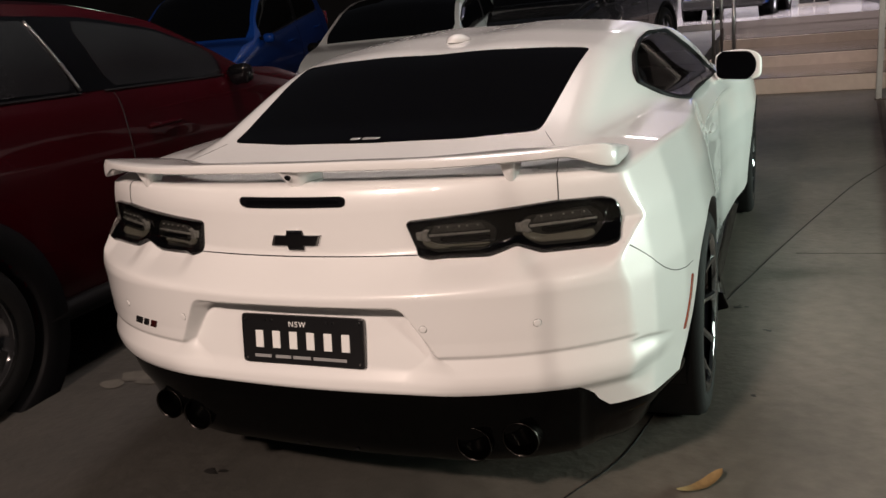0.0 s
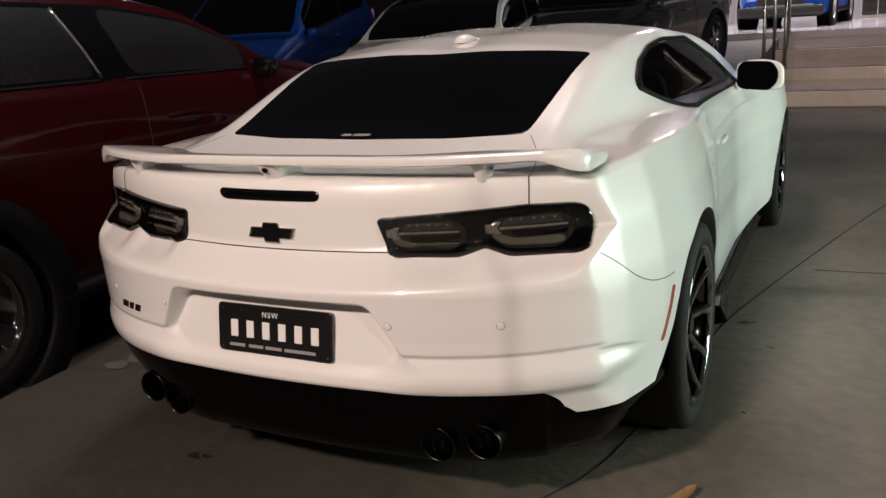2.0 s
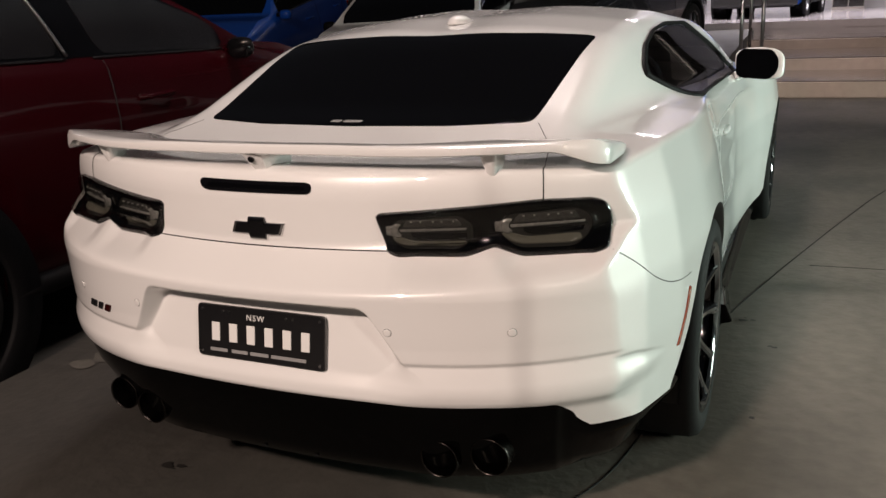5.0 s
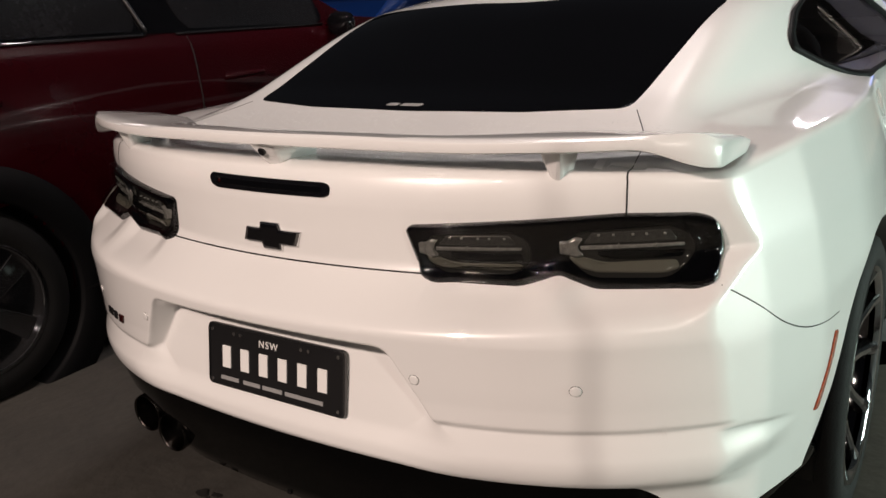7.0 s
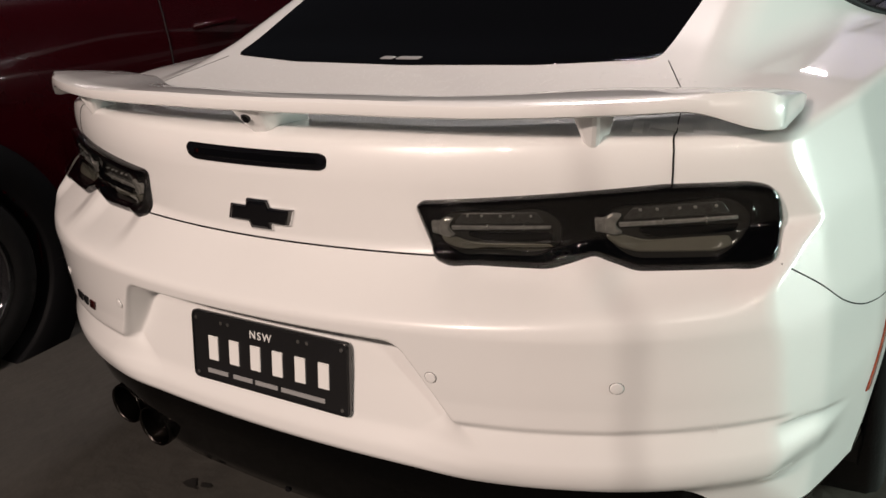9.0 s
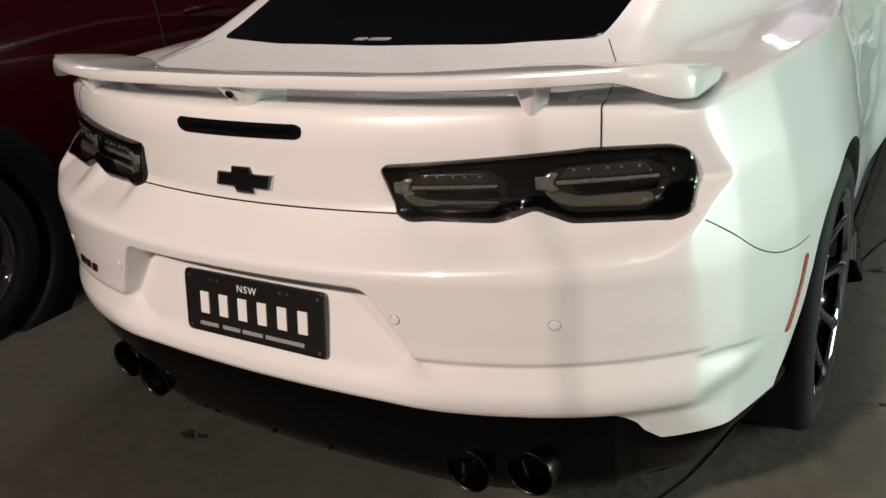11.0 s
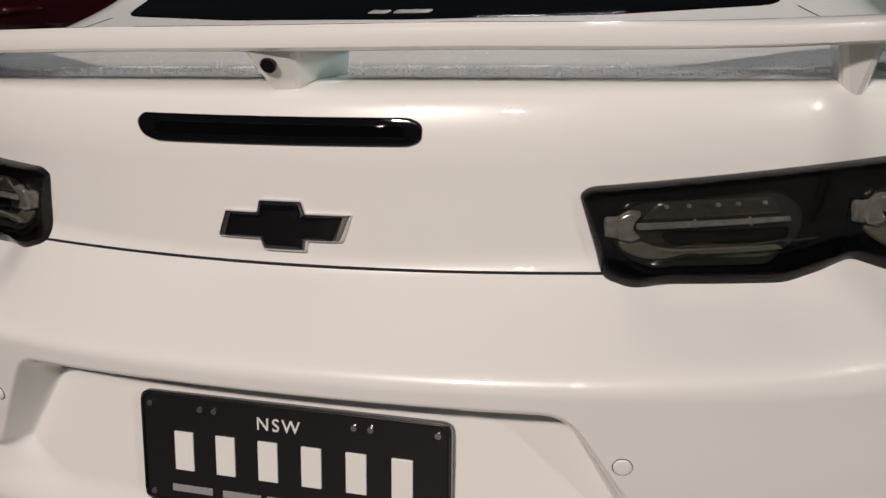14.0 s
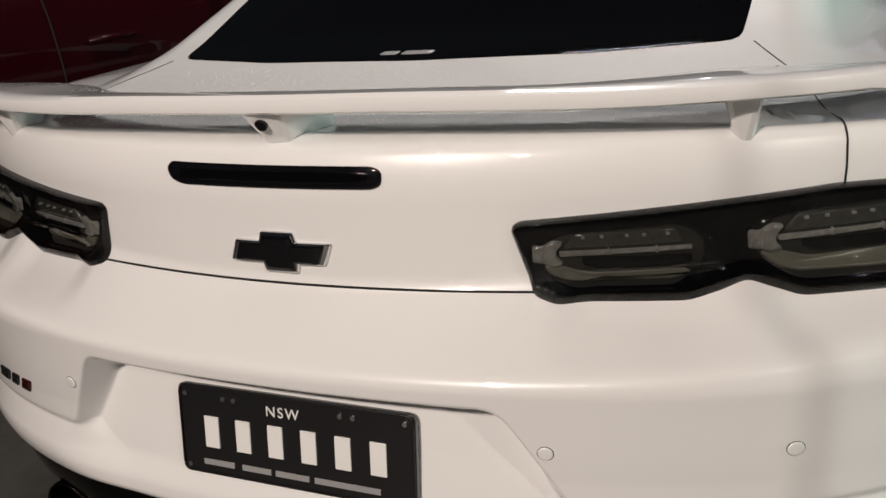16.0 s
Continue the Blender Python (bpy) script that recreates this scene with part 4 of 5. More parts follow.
for sx in (1, -1):
    for x, y, z in ((0.440, 0.068, 0.298), (0.560, 0.092, 0.312)):
        pipe = new("exhaust_tip")
        pipe.parent = coupe
        pipe.matrix_world = pose(sx * x, y, z, 4, 0, 90)
        tagged(pipe, "round burnt-steel exhaust tip")
        v, f = spin([(0.046, -0.16), (0.048, -0.02), (0.0490, -0.006), (0.0482, 0.0), (0.0465, 0.001), (0.0448, -0.005)], 40)
        ob = mesh_object("tip_sleeve", [(-a, b, c) for a, b, c in v], f, PIPE, pipe)
        v, f = spin([(0.0448, -0.005), (0.041, -0.022), (0.035, -0.045), (0.034, -0.06)], 40)
        mesh_object("tip_funnel", [(-a, b, c) for a, b, c in v], f, FUNNEL, pipe)
        v, f = spin([(0.034, -0.06), (0.033, -0.12), (0.0, -0.121)], 40)
        mesh_object("tip_inside", [(-a, b, c) for a, b, c in v], f, SOOT, pipe)

# sills, mirrors, handles, roof fin
for sx in (1, -1):
    loft_box("side_skirt", [(sx * 0.82, 1.40, 0.17), (sx * 0.935, 1.40, 0.185), (sx * 0.935, 3.36, 0.165), (sx * 0.82, 3.36, 0.17)][::sx],
             [(sx * 0.84, 1.40, 0.27), (sx * 0.925, 1.40, 0.255), (sx * 0.905, 3.36, 0.235), (sx * 0.84, 3.36, 0.25)][::sx], VALANCE, coupe, 0.008, "gloss black side skirt")
    loft_box("skirt_flare", [(sx * 0.90, 1.40, 0.185), (sx * 0.992, 1.42, 0.205), (sx * 0.945, 1.80, 0.185), (sx * 0.90, 1.80, 0.18)][::sx],
             [(sx * 0.90, 1.39, 0.285), (sx * 0.968, 1.40, 0.275), (sx * 0.93, 1.80, 0.215), (sx * 0.90, 1.80, 0.21)][::sx], VALANCE, coupe, 0.008)
    mirror = new("door_mirror")
    mirror.parent = coupe
    mirror.matrix_world = pose(sx * 0.965, 2.60, 1.02, -9, 0, 0)
    bm = bmesh.new()
    bmesh.ops.create_uvsphere(bm, u_segments=32, v_segments=20, radius=1)
    for q in bm.verts:
        x, y, z = q.co
        e = lambda t, k: math.copysign(abs(t) ** k, t)
        q.co = Vector((sx * (e(x, 0.6) * 0.106 + 0.012 * max(0, y)), e(y, 0.8) * 0.075 if y > 0 else e(y, 0.25) * 0.035, e(z, 0.55) * (0.070 - 0.012 * max(0, -x)) - 0.012 * x))
    part("mirror_shell", bm, WHITE, mirror, smooth=True)
    bm = bmesh.new()
    pts = rounded([(-0.098, -0.050), (-0.075, -0.066), (0.045, -0.076), (0.080, -0.036), (0.082, 0.016), (0.052, 0.058), (-0.075, 0.064), (-0.100, 0.035)], 0.02, 4)
    a = [bm.verts.new((sx * x, -0.040, z)) for x, z in pts]
    b = [bm.verts.new((sx * x * 0.97, -0.030, z * 0.97)) for x, z in pts]
    bm.faces.new(a)
    for j in range(len(a)):
        bm.faces.new((a[j], b[j], b[(j + 1) % len(a)], a[(j + 1) % len(a)]))
    part("mirror_glass", bm, GLASS, mirror, "dark mirror glass")
    loft_box("mirror_arm", [(-sx * 0.17, 0.05, -0.075), (-sx * 0.17, 0.16, -0.075), (-sx * 0.17, 0.16, -0.035), (-sx * 0.17, 0.05, -0.035)],
             [(-sx * 0.03, -0.01, -0.06), (-sx * 0.03, 0.05, -0.06), (-sx * 0.03, 0.05, -0.03), (-sx * 0.03, -0.01, -0.03)], WHITE, mirror, 0.006)
    q = onto_side(np.array([(1.96, 0.815)]))[0]
    bm = bmesh.new()
    bmesh.ops.create_uvsphere(bm, u_segments=24, v_segments=12, radius=1, matrix=pose(sx * (q[0] + 0.006), q[1], q[2], 3, 0, 0) @ Matrix.Diagonal((0.016, 0.085, 0.014, 1)))
    part("door_handle", bm, WHITE, coupe, smooth=True)
zr = float(onto_top(np.array([(0.0, 1.40)]))[0][2])
bm = bmesh.new()
bmesh.ops.create_uvsphere(bm, u_segments=24, v_segments=14, radius=1)
for q in bm.verts:
    x, y, z = q.co
    back = max(0, -y)
    q.co = Vector((x * 0.046, 1.40 + y * 0.078 - 0.02 * max(0, z), zr - 0.006 + max(0, z) * 0.033 * (1 - 0.45 * max(0, y))))
part("roof_fin", bm, WHITE, coupe, "white roof antenna fin", smooth=True)

# ---- other cars: one builder, different sizes, shapes and paint ----
class CarForm:
    """The outer skin of a road car: a flank from sill to belt, a glasshouse from belt to roof edge, a crown across."""

    def __init__(self, length, half, belt, roof, sill=0.24, tumble=0.30):
        self.length, self.half, self.belt_line, self.roof_line, self.sill, self.tumble = length, half, belt, roof, sill, tumble

    def width(self, y):
        e = min(max(y, 0) / 0.40, 1.0, max(self.length - y, 0) / 0.75)
        return self.half * (0.78 + 0.22 * (1 - (1 - e) ** 2.3))

    def top(self, y):
        return float(soft_lin(np.array(y), 0.10, *self.roof_line))

    def belt(self, y):
        return min(float(soft_lin(np.array(y), 0.05, *self.belt_line)), self.top(y) - 0.03)

    def flank(self, y, v):
        """v runs from 0 at the sill to 1 at the belt."""
        b, w = self.belt(y), self.width(y)
        out = float(np.interp(v, (0, 0.06, 0.2, 0.42, 0.56, 0.70, 0.76, 0.90, 0.97, 1.0), (0.90, 0.955, 0.972, 0.985, 0.998, 1.0, 0.992, 0.968, 0.945, 0.918)))
        return Vector((w * out, y, self.sill + (b - self.sill) * v))

    def edge(self, y):
        b, t = self.belt(y), self.top(y)
        z = b + (t - b) * 0.86
        w = self.width(y) * 0.918
        return w - self.tumble * (z - b) - 0.02 * min((z - b) / 0.2, 1), z, b, w

    def side(self, y, v):
        """v runs from 0 at the belt to 1 at the edge of the roof."""
        x, z, b, w = self.edge(y)
        return Vector((w + (x - w) * v + 0.05 * (z - b) * math.sin(math.pi * v), y, b + (z - b) * v))

    def crown(self, y, u):
        """u runs from -1 to 1 across the car."""
        x, z, b, w = self.edge(y)
        t = self.top(y)
        return Vector((x * u, y, z + (t - z) * (1 - abs(u) ** 2.6)))


def skin_panel(name, at, lower, upper, mat, parent, lift=0.004, thick=0.006, nu=18, nv=8, label="", turn=0.06):
    """A curved pane on a car's skin: at(s, v) gives the surface, lower and upper the ends of s at v = 0 and v = 1."""
    verts, n = [], (nu + 1) * (nv + 1)
    grid = []
    for j in range(nv + 1):
        v = j / nv
        s0, s1 = lower[0] + (upper[0] - lower[0]) * v, lower[1] + (upper[1] - lower[1]) * v
        pinch = turn * (1 - min(1.0, 5 * v * (1 - v) + 0.35))
        for i in range(nu + 1):
            s = s0 + (s1 - s0) * (pinch + (1 - 2 * pinch) * i / nu)
            grid.append((s, v))
    e = 0.01
    for s, v in grid:
        p = at(s, v)
        ds, dv = at(s + e, v) - at(s - e, v), at(s, min(v + 0.02, 1.0)) - at(s, max(v - 0.02, 0.0))
        nrm = ds.cross(dv).normalized()
        if nrm.dot(p - Vector((0, p.y, 0.7))) < 0:
            nrm = -nrm
        verts.append((p + nrm * lift, p + nrm * (lift - thick)))
    pts = [q[0] for q in verts] + [q[1] for q in verts]
    faces = grid_faces(nv + 1, nu + 1)
    faces += [tuple(i + n for i in q[::-1]) for q in faces]
    rim = list(range(nu)) + [j * (nu + 1) + nu for j in range(nv)] + [nv * (nu + 1) + i for i in range(nu, 0, -1)] + [j * (nu + 1) for j in range(nv, 0, -1)]
    faces += [(rim[i], rim[i - 1], rim[i - 1] + n, rim[i] + n) for i in range(len(rim))]
    bm = bmesh.new()
    vs = [bm.verts.new(q) for q in pts]
    for q in faces:
        bm.faces.new([vs[i] for i in q])
    ob = part(name, bm, mat, parent, label, smooth=True)
    ob.data.set_sharp_from_angle(angle=radians(50))
    return ob


def plain_wheel(parent, x, y, r, sx, spokes=5, rim_mat=None):
    hub = new("wheel")
    hub.parent = parent
    hub.matrix_local = pose(x, y, r, 0, 0, 0 if sx > 0 else 180)
    v, f = spin([(r * 0.66, -0.11), (r * 0.93, -0.115), (r, -0.09), (r, 0.08), (r * 0.95, 0.108), (r * 0.72, 0.112), (r * 0.66, 0.095)], 40)
    mesh_object("tyre", v, f, RUBBER, hub)
    v, f = spin([(r * 0.66, 0.10), (r * 0.70, 0.112), (r * 0.64, 0.09), (r * 0.60, 0.0), (0.0, 0.0)], 40)
    mesh_object("rim", v, f, rim_mat or RIM, hub)
    for k in range(spokes):
        bm = bmesh.new()
        bmesh.ops.create_cube(bm, size=1)
        for q in bm.verts:
            out = q.co.z > 0
            q.co = Vector((0.085 if q.co.x > 0 else 0.05, (0.045 if out else 0.028) * (1 if q.co.y > 0 else -1), r * 0.65 if out else 0.02))
        bmesh.ops.rotate(bm, verts=bm.verts, cent=(0, 0, 0), matrix=Matrix.Rotation(2 * math.pi * k / spokes + 0.3, 3, "X"))
        part("spoke", bm, STEEL if rim_mat else RIM, hub, bevel=0.004)


def road_car(name, label, paint, at, turn, length=4.5, width=1.84, belt=1.05, roof=1.62, nose=0.78, cowl=3.3, roof_ends=(0.75, 2.3), axles=(0.92, 3.62), wheel=0.345, windows=((0.70, 1.70), (1.83, 3.05)), group="cars of the yard", rim_mat=None, clad=0.05, lamp_mat=None, pitch=0.0, trim=None, mirror_mat=None, glass=None, belt_fall=0.05, pillar=None, strip=None):
    car = thing(name, label, "car", group, at, turn)
    car.matrix_world = pose(*at, pitch, 0, turn)
    half = width / 2
    base = belt - belt_fall

    def arch(k, bulge):
        """A place on the bowed line of the windscreen pillar."""
        drop = roof - 0.03 - base - 0.04
        return roof_ends[1] + k * (cowl - roof_ends[1]), roof - 0.03 - k * drop + bulge * drop

    form = CarForm(length, half, [(0, belt - 0.02), (0.4, belt), (cowl, base), (length - 0.2, nose), (length, nose - 0.16)],
                   [(0, belt - 0.10), (0.12, belt + 0.05), (roof_ends[0], roof - 0.04), ((roof_ends[0] + roof_ends[1]) / 2, roof), (roof_ends[1], roof - 0.03), (arch(0.42, 0.20)), (arch(0.73, 0.14)), (cowl, base + 0.04), (cowl + 0.35, base + 0.02), (length - 0.35, nose + 0.05), (length - 0.08, nose - 0.06), (length, nose - 0.22)])
    ys = np.concatenate([np.linspace(0, 0.4, 14), np.linspace(0.4, length - 0.75, 120)[1:], np.linspace(length - 0.75, length, 22)[1:]])
    rows = []
    for y in ys:
        y = float(y)
        low = [form.flank(y, v) for v in np.linspace(0, 1, 30)]
        mid = [form.side(y, v) for v in np.linspace(0, 1, 10)[1:]]
        rows.append([tuple(q) for q in low + mid + [form.crown(y, u) for u in np.linspace(1, 0, 11)[1:]]])
    n = len(rows[0])
    pts = [q for r in rows for q in r]
    keep = []
    for q in grid_faces(len(rows), n):
        x, y, z = (sum(pts[i][k] for i in q) / 4 for k in range(3))
        if not (x > half * 0.75 and z < wheel * 2.2 and any((y - a) ** 2 + (z - wheel) ** 2 < (wheel + 0.04) ** 2 for a in axles)):
            keep.append(q)
    first = len(pts)
    pts += [(-x, y, z) for x, y, z in pts]
    allf = [q[::-1] for q in keep] + [tuple(i + first for i in q) for q in keep]
    ends = list(range(n)) + [first + i for i in range(n - 1, -1, -1)]
    last = (len(rows) - 1) * n
    allf += [tuple(ends), tuple([last + i for i in range(n)][::-1] + [first + last + i for i in range(n)])]
    body = mesh_object("body", pts, allf, paint, car)
    body.data.set_sharp_from_angle(angle=radians(32))
    part("underbody", box((width * 0.78, length * 0.9, 0.5), (0, length / 2, 0.45)), PLASTIC, car)
    pane = glass or GLASS
    for sx in (1, -1):
        flip = Matrix.Diagonal((sx, 1, 1))
        side = lambda y, v: flip @ form.side(y, 0.02 + 0.85 * v)
        if pillar:
            skin_panel("window_surround", side, (windows[0][0] - 0.05, windows[-1][1] + 0.03), (windows[0][0] + 0.13, windows[-1][1] + 0.02), pillar, car, lift=0.0025, nu=40)
        for i, (y0, y1) in enumerate(windows):
            s0, s1 = (0.22 if i == 0 else -0.10), (-0.10 if i < len(windows) - 1 else 0.0)
            inner = lambda y, v: flip @ form.side(y, 0.05 + 0.76 * v)
            skin_panel("side_window", inner, (y0, y1), (y0 + s0, y1 + s1), pane, car, lift=0.006, nu=26)
            strand("window_trim", [flip @ (form.side(y, 0.0) + Vector((0.004, 0, 0.004))) for y in np.linspace(y0 - 0.04, y1 + 0.02, 24)], 0.007, trim or STEEL, car)
            yh = y0 + 0.30 * (y1 - y0)
            q = form.flank(yh, 0.80)
            grip = curve_points([(q.x - 0.004, yh - 0.11, q.z), (q.x + 0.030, yh - 0.07, q.z + 0.004), (q.x + 0.032, yh + 0.07, q.z + 0.006), (q.x - 0.004, yh + 0.11, q.z + 0.004)], 5)
            strand("door_handle", [flip @ Vector(p) for p in grip], 0.013, paint, car, seg=10)
            line = [flip @ (form.flank(y0 - 0.05 + 0.06 * v, v) + Vector((0.0005, 0, 0))) for v in np.linspace(0.12, 0.99, 24)]
            strand("door_joint", line, 0.003, GAP, car)
        if strip:
            strand("pillar_strip", [flip @ (form.side(strip[0] + (strip[1] - strip[0]) * v, 0.04 + 0.78 * v) + Vector((0.010, 0, 0))) for v in np.linspace(0, 1, 12)], 0.008, STEEL, car)
        ym = windows[-1][1] + 0.06
        q = form.side(ym, 0.10)
        bm = bmesh.new()
        bmesh.ops.create_uvsphere(bm, u_segments=20, v_segments=12, radius=1)
        for p in bm.verts:
            e = lambda t, k: math.copysign(abs(t) ** k, t)
            p.co = Vector((sx * (q.x + 0.10 + 0.072 * e(p.co.x, 0.7)), ym + 0.055 * (p.co.y if p.co.y > 0 else e(p.co.y, 0.3) * 0.6), q.z - 0.01 + 0.056 * e(p.co.z, 0.65)))
        part("door_mirror", bm, mirror_mat or paint, car, smooth=True)
        strand("mirror_arm", [(sx * (q.x - 0.01), ym + 0.03, q.z - 0.01), (sx * (q.x + 0.08), ym + 0.01, q.z)], 0.022, TRIM, car, seg=10)
        for a in axles:
            plain_wheel(car, sx * (half - 0.11), a, wheel, sx, rim_mat=rim_mat)
            vv, ff = spin([(wheel + 0.035, -0.20), (wheel + 0.037, 0.088), (wheel + 0.045, 0.096), (wheel + 0.04 + clad, 0.092), (wheel + 0.045 + clad, 0.04)], 48)
            arch = mesh_object("arch_trim", [(sx * x, y, z) for x, y, z in vv], ff, TRIM, car)
            arch.location = (sx * (half - 0.085), a, wheel)
        strand("sill_trim", [(sx * (form.width(y) * 0.955 + 0.004), y, 0.30) for y in np.linspace(axles[0] + wheel + 0.05, axles[1] - wheel - 0.05, 12)], 0.05, TRIM, car, seg=8)
        part("head_lamp", box((0.40, 0.20, 0.12), (sx * (half - 0.36), length - 0.27, nose - 0.075), (-18, 0, -sx * 20)), lamp_mat or CLEAR, car, bevel=0.035)
        part("tail_lamp", box((0.30, 0.24, 0.20), (sx * (half - 0.24), 0.10, belt - 0.16), (0, 0, sx * 14)), REDLENS, car, bevel=0.03)
    y0, y1 = roof_ends[1] + 0.06, cowl - 0.02
    skin_panel("windscreen", lambda u, v: form.crown(y1 + (y0 - y1) * v, u), (-0.94, 0.94), (-0.93, 0.93), pane, car, lift=0.006, nu=22, nv=12)
    skin_panel("rear_glass", lambda u, v: form.crown(0.20 + (roof_ends[0] - 0.30) * v, u), (-0.90, 0.90), (-0.90, 0.90), GLASS, car, lift=0.006, nu=20, nv=8)
    part("grille", box((width * 0.50, 0.07, 0.17), (0, length - 0.03, nose - 0.22)), PLASTIC, car, bevel=0.02)
    part("bumper_bar", box((width * 0.70, 0.09, 0.06), (0, length - 0.02, 0.42)), STEEL, car, "silver bumper bar", bevel=0.025)
    return car


road_car("suv", "dark red five-door SUV with tinted windows, parked beside the coupe", MAROON, (-2.60, -0.66, 0), 0,
         length=4.55, width=1.88, belt=1.215, roof=1.67, nose=0.92, cowl=3.12, roof_ends=(0.85, 2.05), axles=(0.945, 3.645), wheel=0.34, windows=((0.72, 1.82), (2.03, 2.88)), clad=0.12, trim=RIM, mirror_mat=GLOSS, glass=HAZYGLASS, belt_fall=0.05, pillar=GLOSS, strip=(1.84, 1.70))


def on_ramp(x, y, turn, back, front):
    """Place and pitch of a car whose axles stand on the ramp."""
    c = math.cos(radians(turn))
    zb, zf = ramp_height(y + back * c), ramp_height(y + front * c)
    slope = (zf - zb) / (front - back)
    return dict(at=(x, y, zb - slope * back), turn=turn, pitch=math.degrees(math.atan(slope)))


road_car("suv", "bright blue SUV with dark windows, parked nose down on the ramp", BLUE, **on_ramp(-6.02, 9.75, 192, 0.8, 3.4),
         length=4.2, width=1.76, belt=1.22, belt_fall=0.16, roof=1.80, nose=0.84, cowl=3.0, roof_ends=(0.6, 1.9), axles=(0.8, 3.4), wheel=0.36, windows=((0.55, 1.45), (1.58, 2.75)), trim=PLASTIC, pillar=TRIM)
road_car("suv", "white SUV with black windows and red tail lamps on the ramp", WHITE, **on_ramp(-3.33, 9.78, 190, 0.8, 3.4),
         length=4.2, width=1.76, belt=0.98, roof=1.40, nose=0.80, cowl=3.1, roof_ends=(0.6, 2.0), axles=(0.8, 3.4), wheel=0.32, windows=((0.55, 1.45), (1.58, 2.85)), trim=PLASTIC, pillar=TRIM, mirror_mat=TRIM)
road_car("suv", "black SUV with red tail lamps on the ramp beside the steps", BLACKPAINT, **on_ramp(-1.12, 12.17, 168, 0.85, 3.4),
         length=4.3, width=1.76, belt=1.02, roof=1.58, nose=0.82, cowl=3.1, roof_ends=(0.6, 2.0), axles=(0.85, 3.4), wheel=0.35, windows=((0.55, 1.45), (1.58, 2.85)), trim=PLASTIC, pillar=TRIM)

# ---- showroom beyond the steps ----
tagged(part("showroom_floor", box((16, 8.4, 0.12), (1.0, 19.2, 0.71)), TILE), "glossy pale showroom floor", "floor", kind="structure")
bm = bmesh.new()
q = [bm.verts.new(c) for c in ((-7, 15.05, 0.515), (9, 15.05, 0.515), (9, 15.05, 0.66), (-7, 15.05, 0.66), (-7, 15.9, 0.768), (9, 15.9, 0.768))]
bm.faces.new((q[0], q[1], q[2], q[3])), bm.faces.new((q[3], q[2], q[5], q[4]))
tagged(part("showroom_sill", bm, TILE), "pale tiled sill sloping up into the showroom", "floor", kind="structure")
tagged(part("wall_back", box((16, 0.2, 4.0), (1.0, 23.2, 2.5)), WALLPAINT), "plain white showroom back wall", "wall", kind="structure")
# unseen side wall, set close in to cut showroom reflections on the cars
tagged(part("wall_left", box((0.2, 8.0, 4.0), (-1.75, 19.1, 2.5)), WALLPAINT), "plain white showroom side wall", "wall", kind="structure")
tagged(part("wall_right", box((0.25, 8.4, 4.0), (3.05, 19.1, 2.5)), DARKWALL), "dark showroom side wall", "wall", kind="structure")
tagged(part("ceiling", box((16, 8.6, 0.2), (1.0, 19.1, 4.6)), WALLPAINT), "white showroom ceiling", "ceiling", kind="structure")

# added dark wall: hides the grey sky and keeps showroom reflections off the cars
tagged(part("wall_blocker", box((26, 0.25, 6.0), (-14.75, 15.2, 3.0)), DARKWALL), "added dark wall that blocks the sky and showroom reflections", "wall", kind="structure")

show_car = road_car("suv", "bright blue SUV with grey lower trim in the lit showroom", BLUE, (0.40, 21.15, 0.772), 174,
         length=4.3, width=1.80, belt=1.05, roof=1.62, nose=0.74, cowl=3.1, roof_ends=(0.6, 2.0), axles=(0.85, 3.5), wheel=0.34, windows=((0.55, 1.45), (1.58, 2.85)), rim_mat=STEEL, pillar=TRIM, group="cars in the showroom")

part("lower_bumper", box((1.62, 0.16, 0.20), (0, 4.27, 0.33)), PLASTIC, show_car, "dark grey lower bumper", bevel=0.05)

# low dark display cabinets in front of the showroom's back wall
cabinet = thing("display_cabinet", "black display cabinet with silver edges in the showroom", "cabinet", at=(1.78, 22.3, 0.772))
part("carcass", box((0.72, 0.42, 1.0), (0, 0, 0.5)), BLACKPAINT, cabinet, bevel=0.01)
for x in (-0.355, 0.0, 0.355):
    part("edge_strip", box((0.02, 0.02, 1.0), (x, -0.215, 0.5)), STEEL, cabinet)
part("plinth", box((0.74, 0.44, 0.05), (0, 0, 0.026)), STEEL, cabinet)

# tubular handrails on the steps
def handrail(lower, upper):
    rail = thing("handrail", "brushed steel tube handrail climbing the steps", "handrail", "handrails on the steps")
    for x, y, z in (lower, upper):
        part("post", cylinder(0.024, 1.5, (x, y, z + 0.75), seg=20), STEEL, rail, smooth=True)
        part("post_foot", cylinder(0.045, 0.012, (x, y, z + 0.006), seg=20), STEEL, rail)
    strand("rail", [(lower[0], lower[1], lower[2] + 1.5), (upper[0], upper[1], upper[2] + 1.5)], 0.024, STEEL, rail, seg=16)


handrail((0.215, 11.0, 0.205), (0.215, 12.6, 0.375))
handrail((0.485, 11.0, 0.205), (0.30, 14.4, 0.535))

# sliding-gate track along the yard, with the gate post at its end
track = thing("gate_track", "rusty steel gate track set in the concrete", "track")
a, b = Vector((1.57, -0.2, 0)), Vector((2.16, 9.0, 0))
ang = math.degrees(math.atan2(b.y - a.y, b.x - a.x))
mid = (a + b) / 2
part("rail", box(((b - a).length, 0.014, 0.022), (*mid.xy, 0.011), (0, 0, ang)), RUST, track, bevel=0.003)
part("bed", box(((b - a).length, 0.075, 0.004), (*mid.xy, 0.003), (0, 0, ang)), RUST, track)
gate = thing("gate_post", "grey painted steel gate post at the steps", "post", at=(2.15, 9.05, 0))
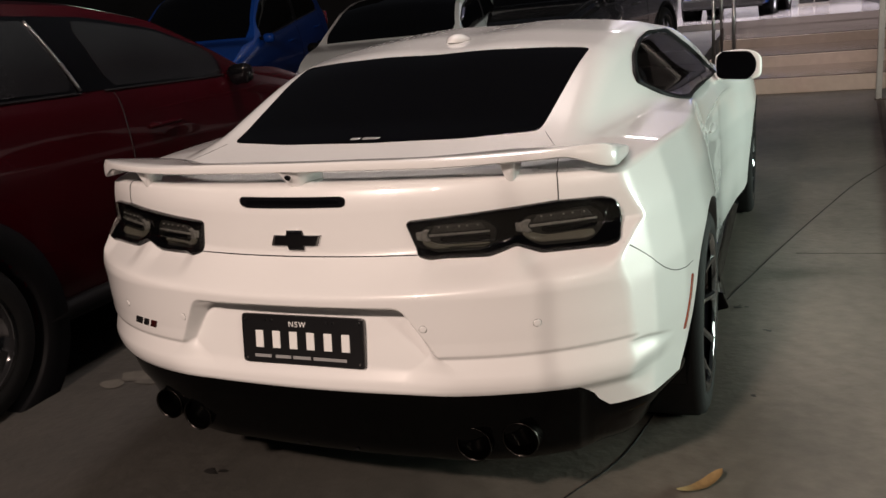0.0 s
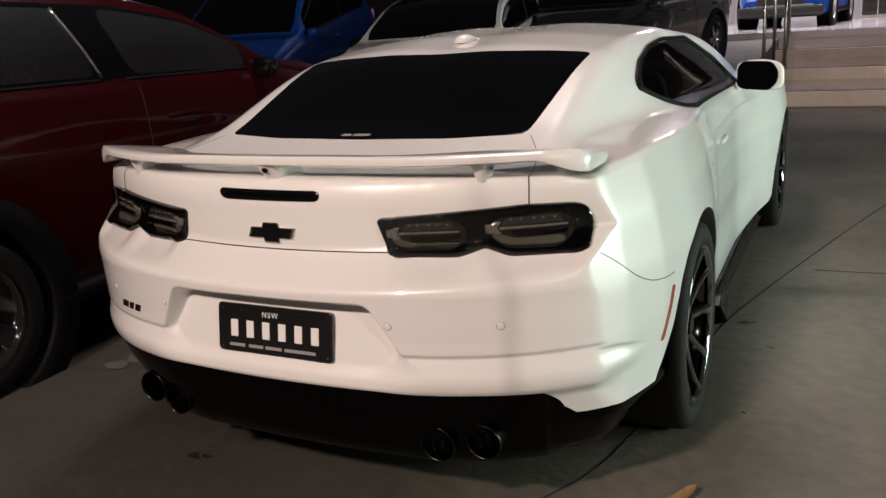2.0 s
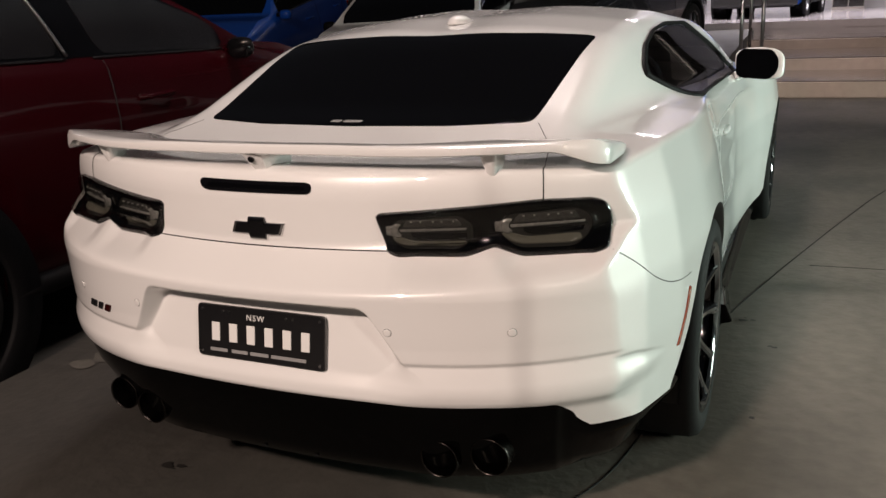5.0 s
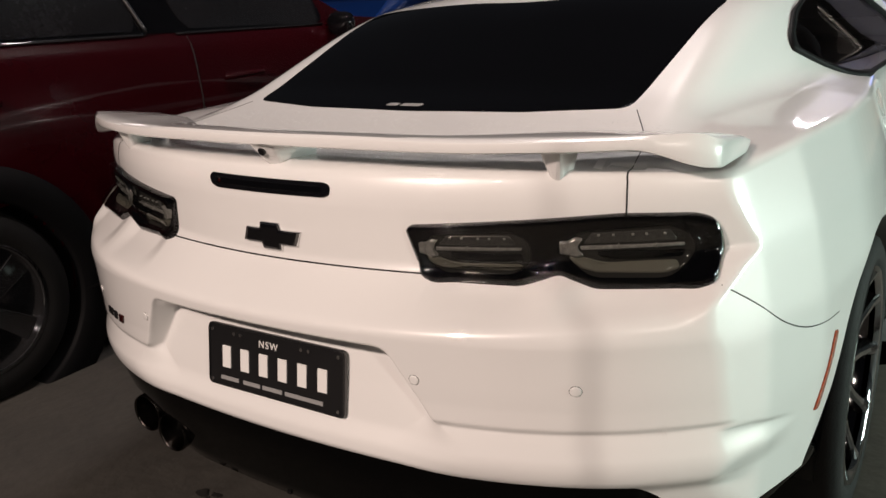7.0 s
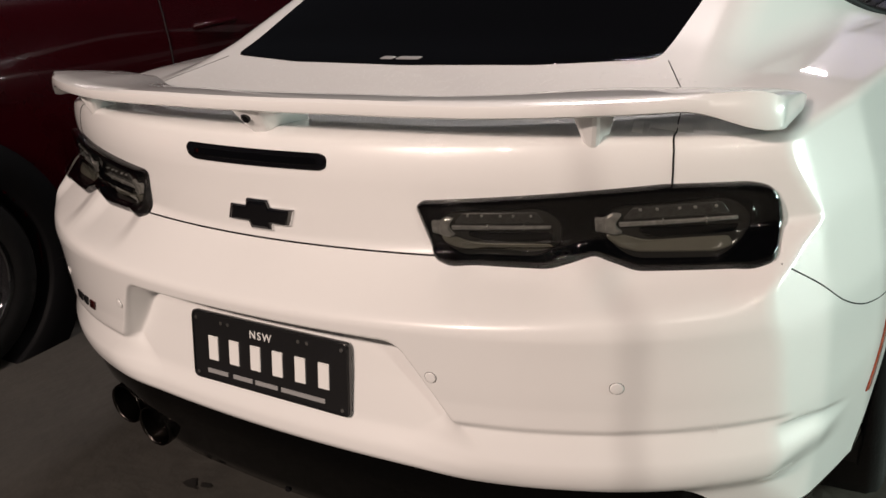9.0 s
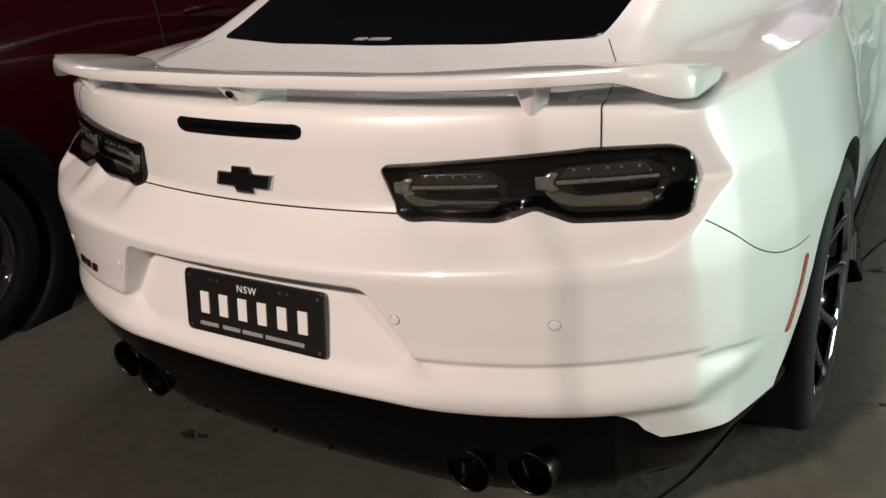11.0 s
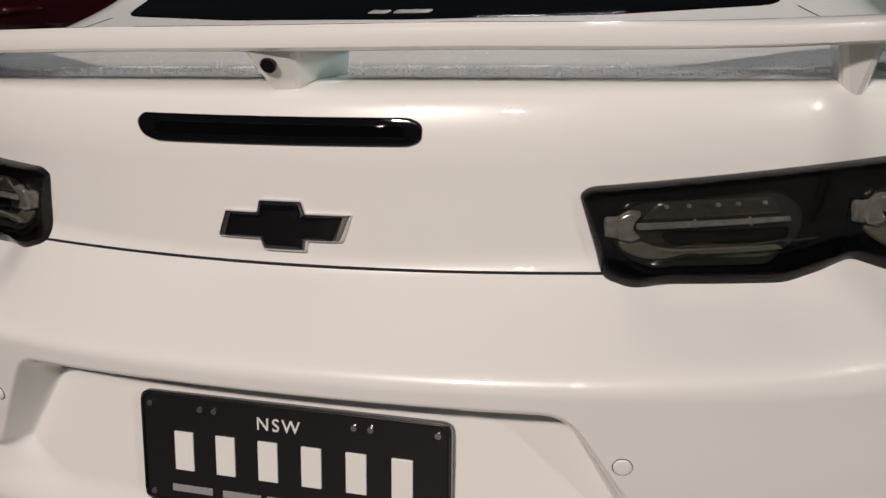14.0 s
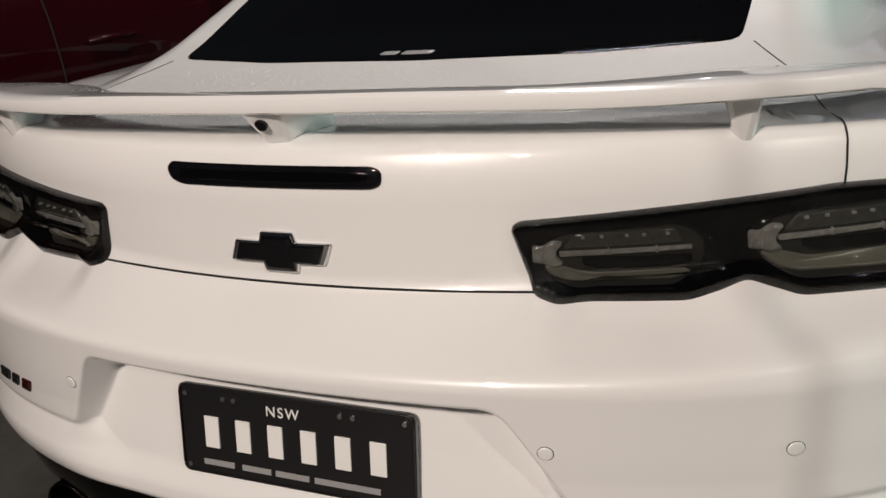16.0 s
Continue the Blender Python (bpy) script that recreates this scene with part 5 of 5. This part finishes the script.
part("post", box((0.06, 0.06, 2.6), (0, 0, 1.3)), STEELPAINT, gate, bevel=0.006)
part("post", box((0.045, 0.05, 2.6), (0.105, 0.03, 1.3)), FRAME, gate, bevel=0.006)
part("base_plate", box((0.18, 0.14, 0.012), (0.05, 0.0, 0.006)), RUST, gate, bevel=0.003)
# out-of-view post, placed so its shadow draws the thin band on the bumper
yard_post = thing("yard_post", "slim steel post, unseen, set to shadow the bumper", "post", at=(1.93, -0.87, 0))
part("post", cylinder(0.0165, 3.2, (0, 0, 1.6), seg=20), STEEL, yard_post, smooth=True)
part("base_plate", box((0.14, 0.14, 0.012), (0, 0, 0.006)), RUST, yard_post, bevel=0.003)

# marks on the ground
joint_path = curve_points([(0.60, 0.33, 0.001), (0.727, 0.62, 0.001), (0.80, 1.1, 0.001), (0.908, 1.925, 0.001), (1.03, 2.45, 0.001), (1.19, 3.056, 0.001), (1.43, 3.9, 0.001), (1.70, 4.76, 0.001), (2.3, 6.3, 0.001)], 6)
tagged(strand("ground_joint", joint_path, 0.0036, GAP, None, flat=0.3), "dark curved crack across the concrete", "crack", kind="structure")

tagged(strand("ground_joint", [(1.24 + 0.4 * k, 2.862 + 0.02 * math.sin(1.7 * k), 0.001) for k in range(16)], 0.003, GAP, None, flat=0.3), "dark straight joint between concrete slabs", "joint", kind="structure")


def blot(at, r, seed, mat=None, label="small dark oil stain on the concrete"):
    rng = random.Random(seed)
    bm = bmesh.new()
    for k in range(4):
        cx, cy, rr = at[0] + rng.uniform(-r, r), at[1] + rng.uniform(-r, r) * 0.6, r * rng.uniform(0.15, 0.55)
        ph = rng.uniform(0, 6)
        ring = [bm.verts.new((cx + rr * (1 + 0.14 * math.sin(3 * a + ph) + 0.08 * math.sin(5 * a)) * math.cos(a), cy + rr * (1 + 0.14 * math.sin(2 * a + ph)) * 0.7 * math.sin(a), 0.0035 + 0.0004 * k)) for a in np.linspace(0, 2 * math.pi, 25)[:-1]]
        bm.faces.new(ring)
    return tagged(part("ground_stain", bm, mat or STAIN), label, "stain", kind="structure")


blot((-0.55, 0.235, 0), 0.038, 3)
blot((1.02, 2.0, 0), 0.035, 8)
blot((1.13, 1.72, 0), 0.022, 11)
blot((1.10, 1.10, 0), 0.016, 14)
blot((-1.45, 0.80, 0), 0.16, 5, PALE, "pale patch on the concrete")
leaf = thing("dry_leaf", "dry yellow-brown leaf lying on the concrete", "leaf", at=(0.965, 0.475, 0.004), turn=-38)
bm = bmesh.new()
rows = []
for i in range(13):
    t = i / 12
    half = 0.021 * math.sin(math.pi * min(t + 0.04, 1)) ** 0.35 * (0.75 + 0.4 * t) + 0.0012
    y = -0.085 + 0.17 * t
    lift = 0.002 + 0.022 * (t - 0.45) ** 2 * 4
    rows.append([bm.verts.new((half * u + 0.01 * math.sin(2.2 * t), y, lift + 0.30 * half * abs(u) ** 1.5 * (1.3 if u > 0 else 0.8))) for u in (-1, -0.5, 0, 0.5, 1)])
for a, b in zip(rows[:-1], rows[1:]):
    for k in range(4):
        bm.faces.new((a[k], a[k + 1], b[k + 1], b[k]))
part("leaf_blade", bm, LEAF, leaf, smooth=True)

# ---- rain beads on the wing and the boot lid ----
def beads(name, places, normals, sizes, parent, label):
    verts, faces = [], []
    for c, nrm, r in zip(places, normals, sizes):
        nrm = Vector(nrm)
        a = nrm.orthogonal().normalized()
        b = nrm.cross(a)
        base = len(verts)
        for ring_r, h in ((1.0, 0.0), (0.75, 0.36)):
            for k in range(6):
                t = math.pi * k / 3
                verts.append(Vector(c) + (a * math.cos(t) + b * math.sin(t)) * r * ring_r + nrm * r * h)
        verts.append(Vector(c) + nrm * r * 0.55)
        for k in range(6):
            k2 = (k + 1) % 6
            faces += [(base + k, base + k2, base + 6 + k2, base + 6 + k), (base + 6 + k, base + 6 + k2, base + 12)]
    ob = mesh_object(name, verts, faces, WATER, parent, label)
    return tagged(ob, kind="stuff")


rng = np.random.default_rng(5)
uv = np.stack([rng.uniform(-0.62, 0.62, 5200), rng.uniform(0.11, 0.52, 5200)], 1)
places = onto_top(uv)
keep = (places[:, 2] < 1.035) & (uv[:, 1] > 0.115 + 0.34 * uv[:, 0] ** 2 + 0.18 * uv[:, 0] ** 4)
beads("rain", places[keep], outward(places[keep]), rng.uniform(0.0005, 0.0014, keep.sum()), coupe, "fine rain beads on the boot lid")
xs, cs = rng.uniform(-0.67, 0.67, 3200), rng.uniform(0.06, 0.98, 3200)
tops = []
for x, c in zip(xs, cs):
    te = 0.034 + 0.22 * x * x + 0.20 * x ** 4
    chord = 0.142 + 0.082 * float(step(0.28, 0.57, np.array(abs(x))))
    h = float(np.interp(c, (0.05, 0.2, 0.5, 0.8, 1.0), (0.0102, 0.010, 0.006, -0.001, -0.012)))
    tops.append((x, te + c * chord, 1.0432 - 0.006 * float(step(0.15, 0.5, abs(x))) + h - 0.014 * c * float(step(0.5, 0.8, abs(x)))))
beads("rain", tops, [(0, 0, 1)] * len(tops), rng.uniform(0.0004, 0.0010, len(tops)), coupe, "fine rain beads on the wing")
uv = np.stack([rng.uniform(-0.50, 0.50, 1300), rng.uniform(1.2, 2.05, 1300)], 1)
places = onto_top(uv)
beads("rain", places, outward(places), rng.uniform(0.0006, 0.0015, len(places)), coupe, "rain beads on the roof")
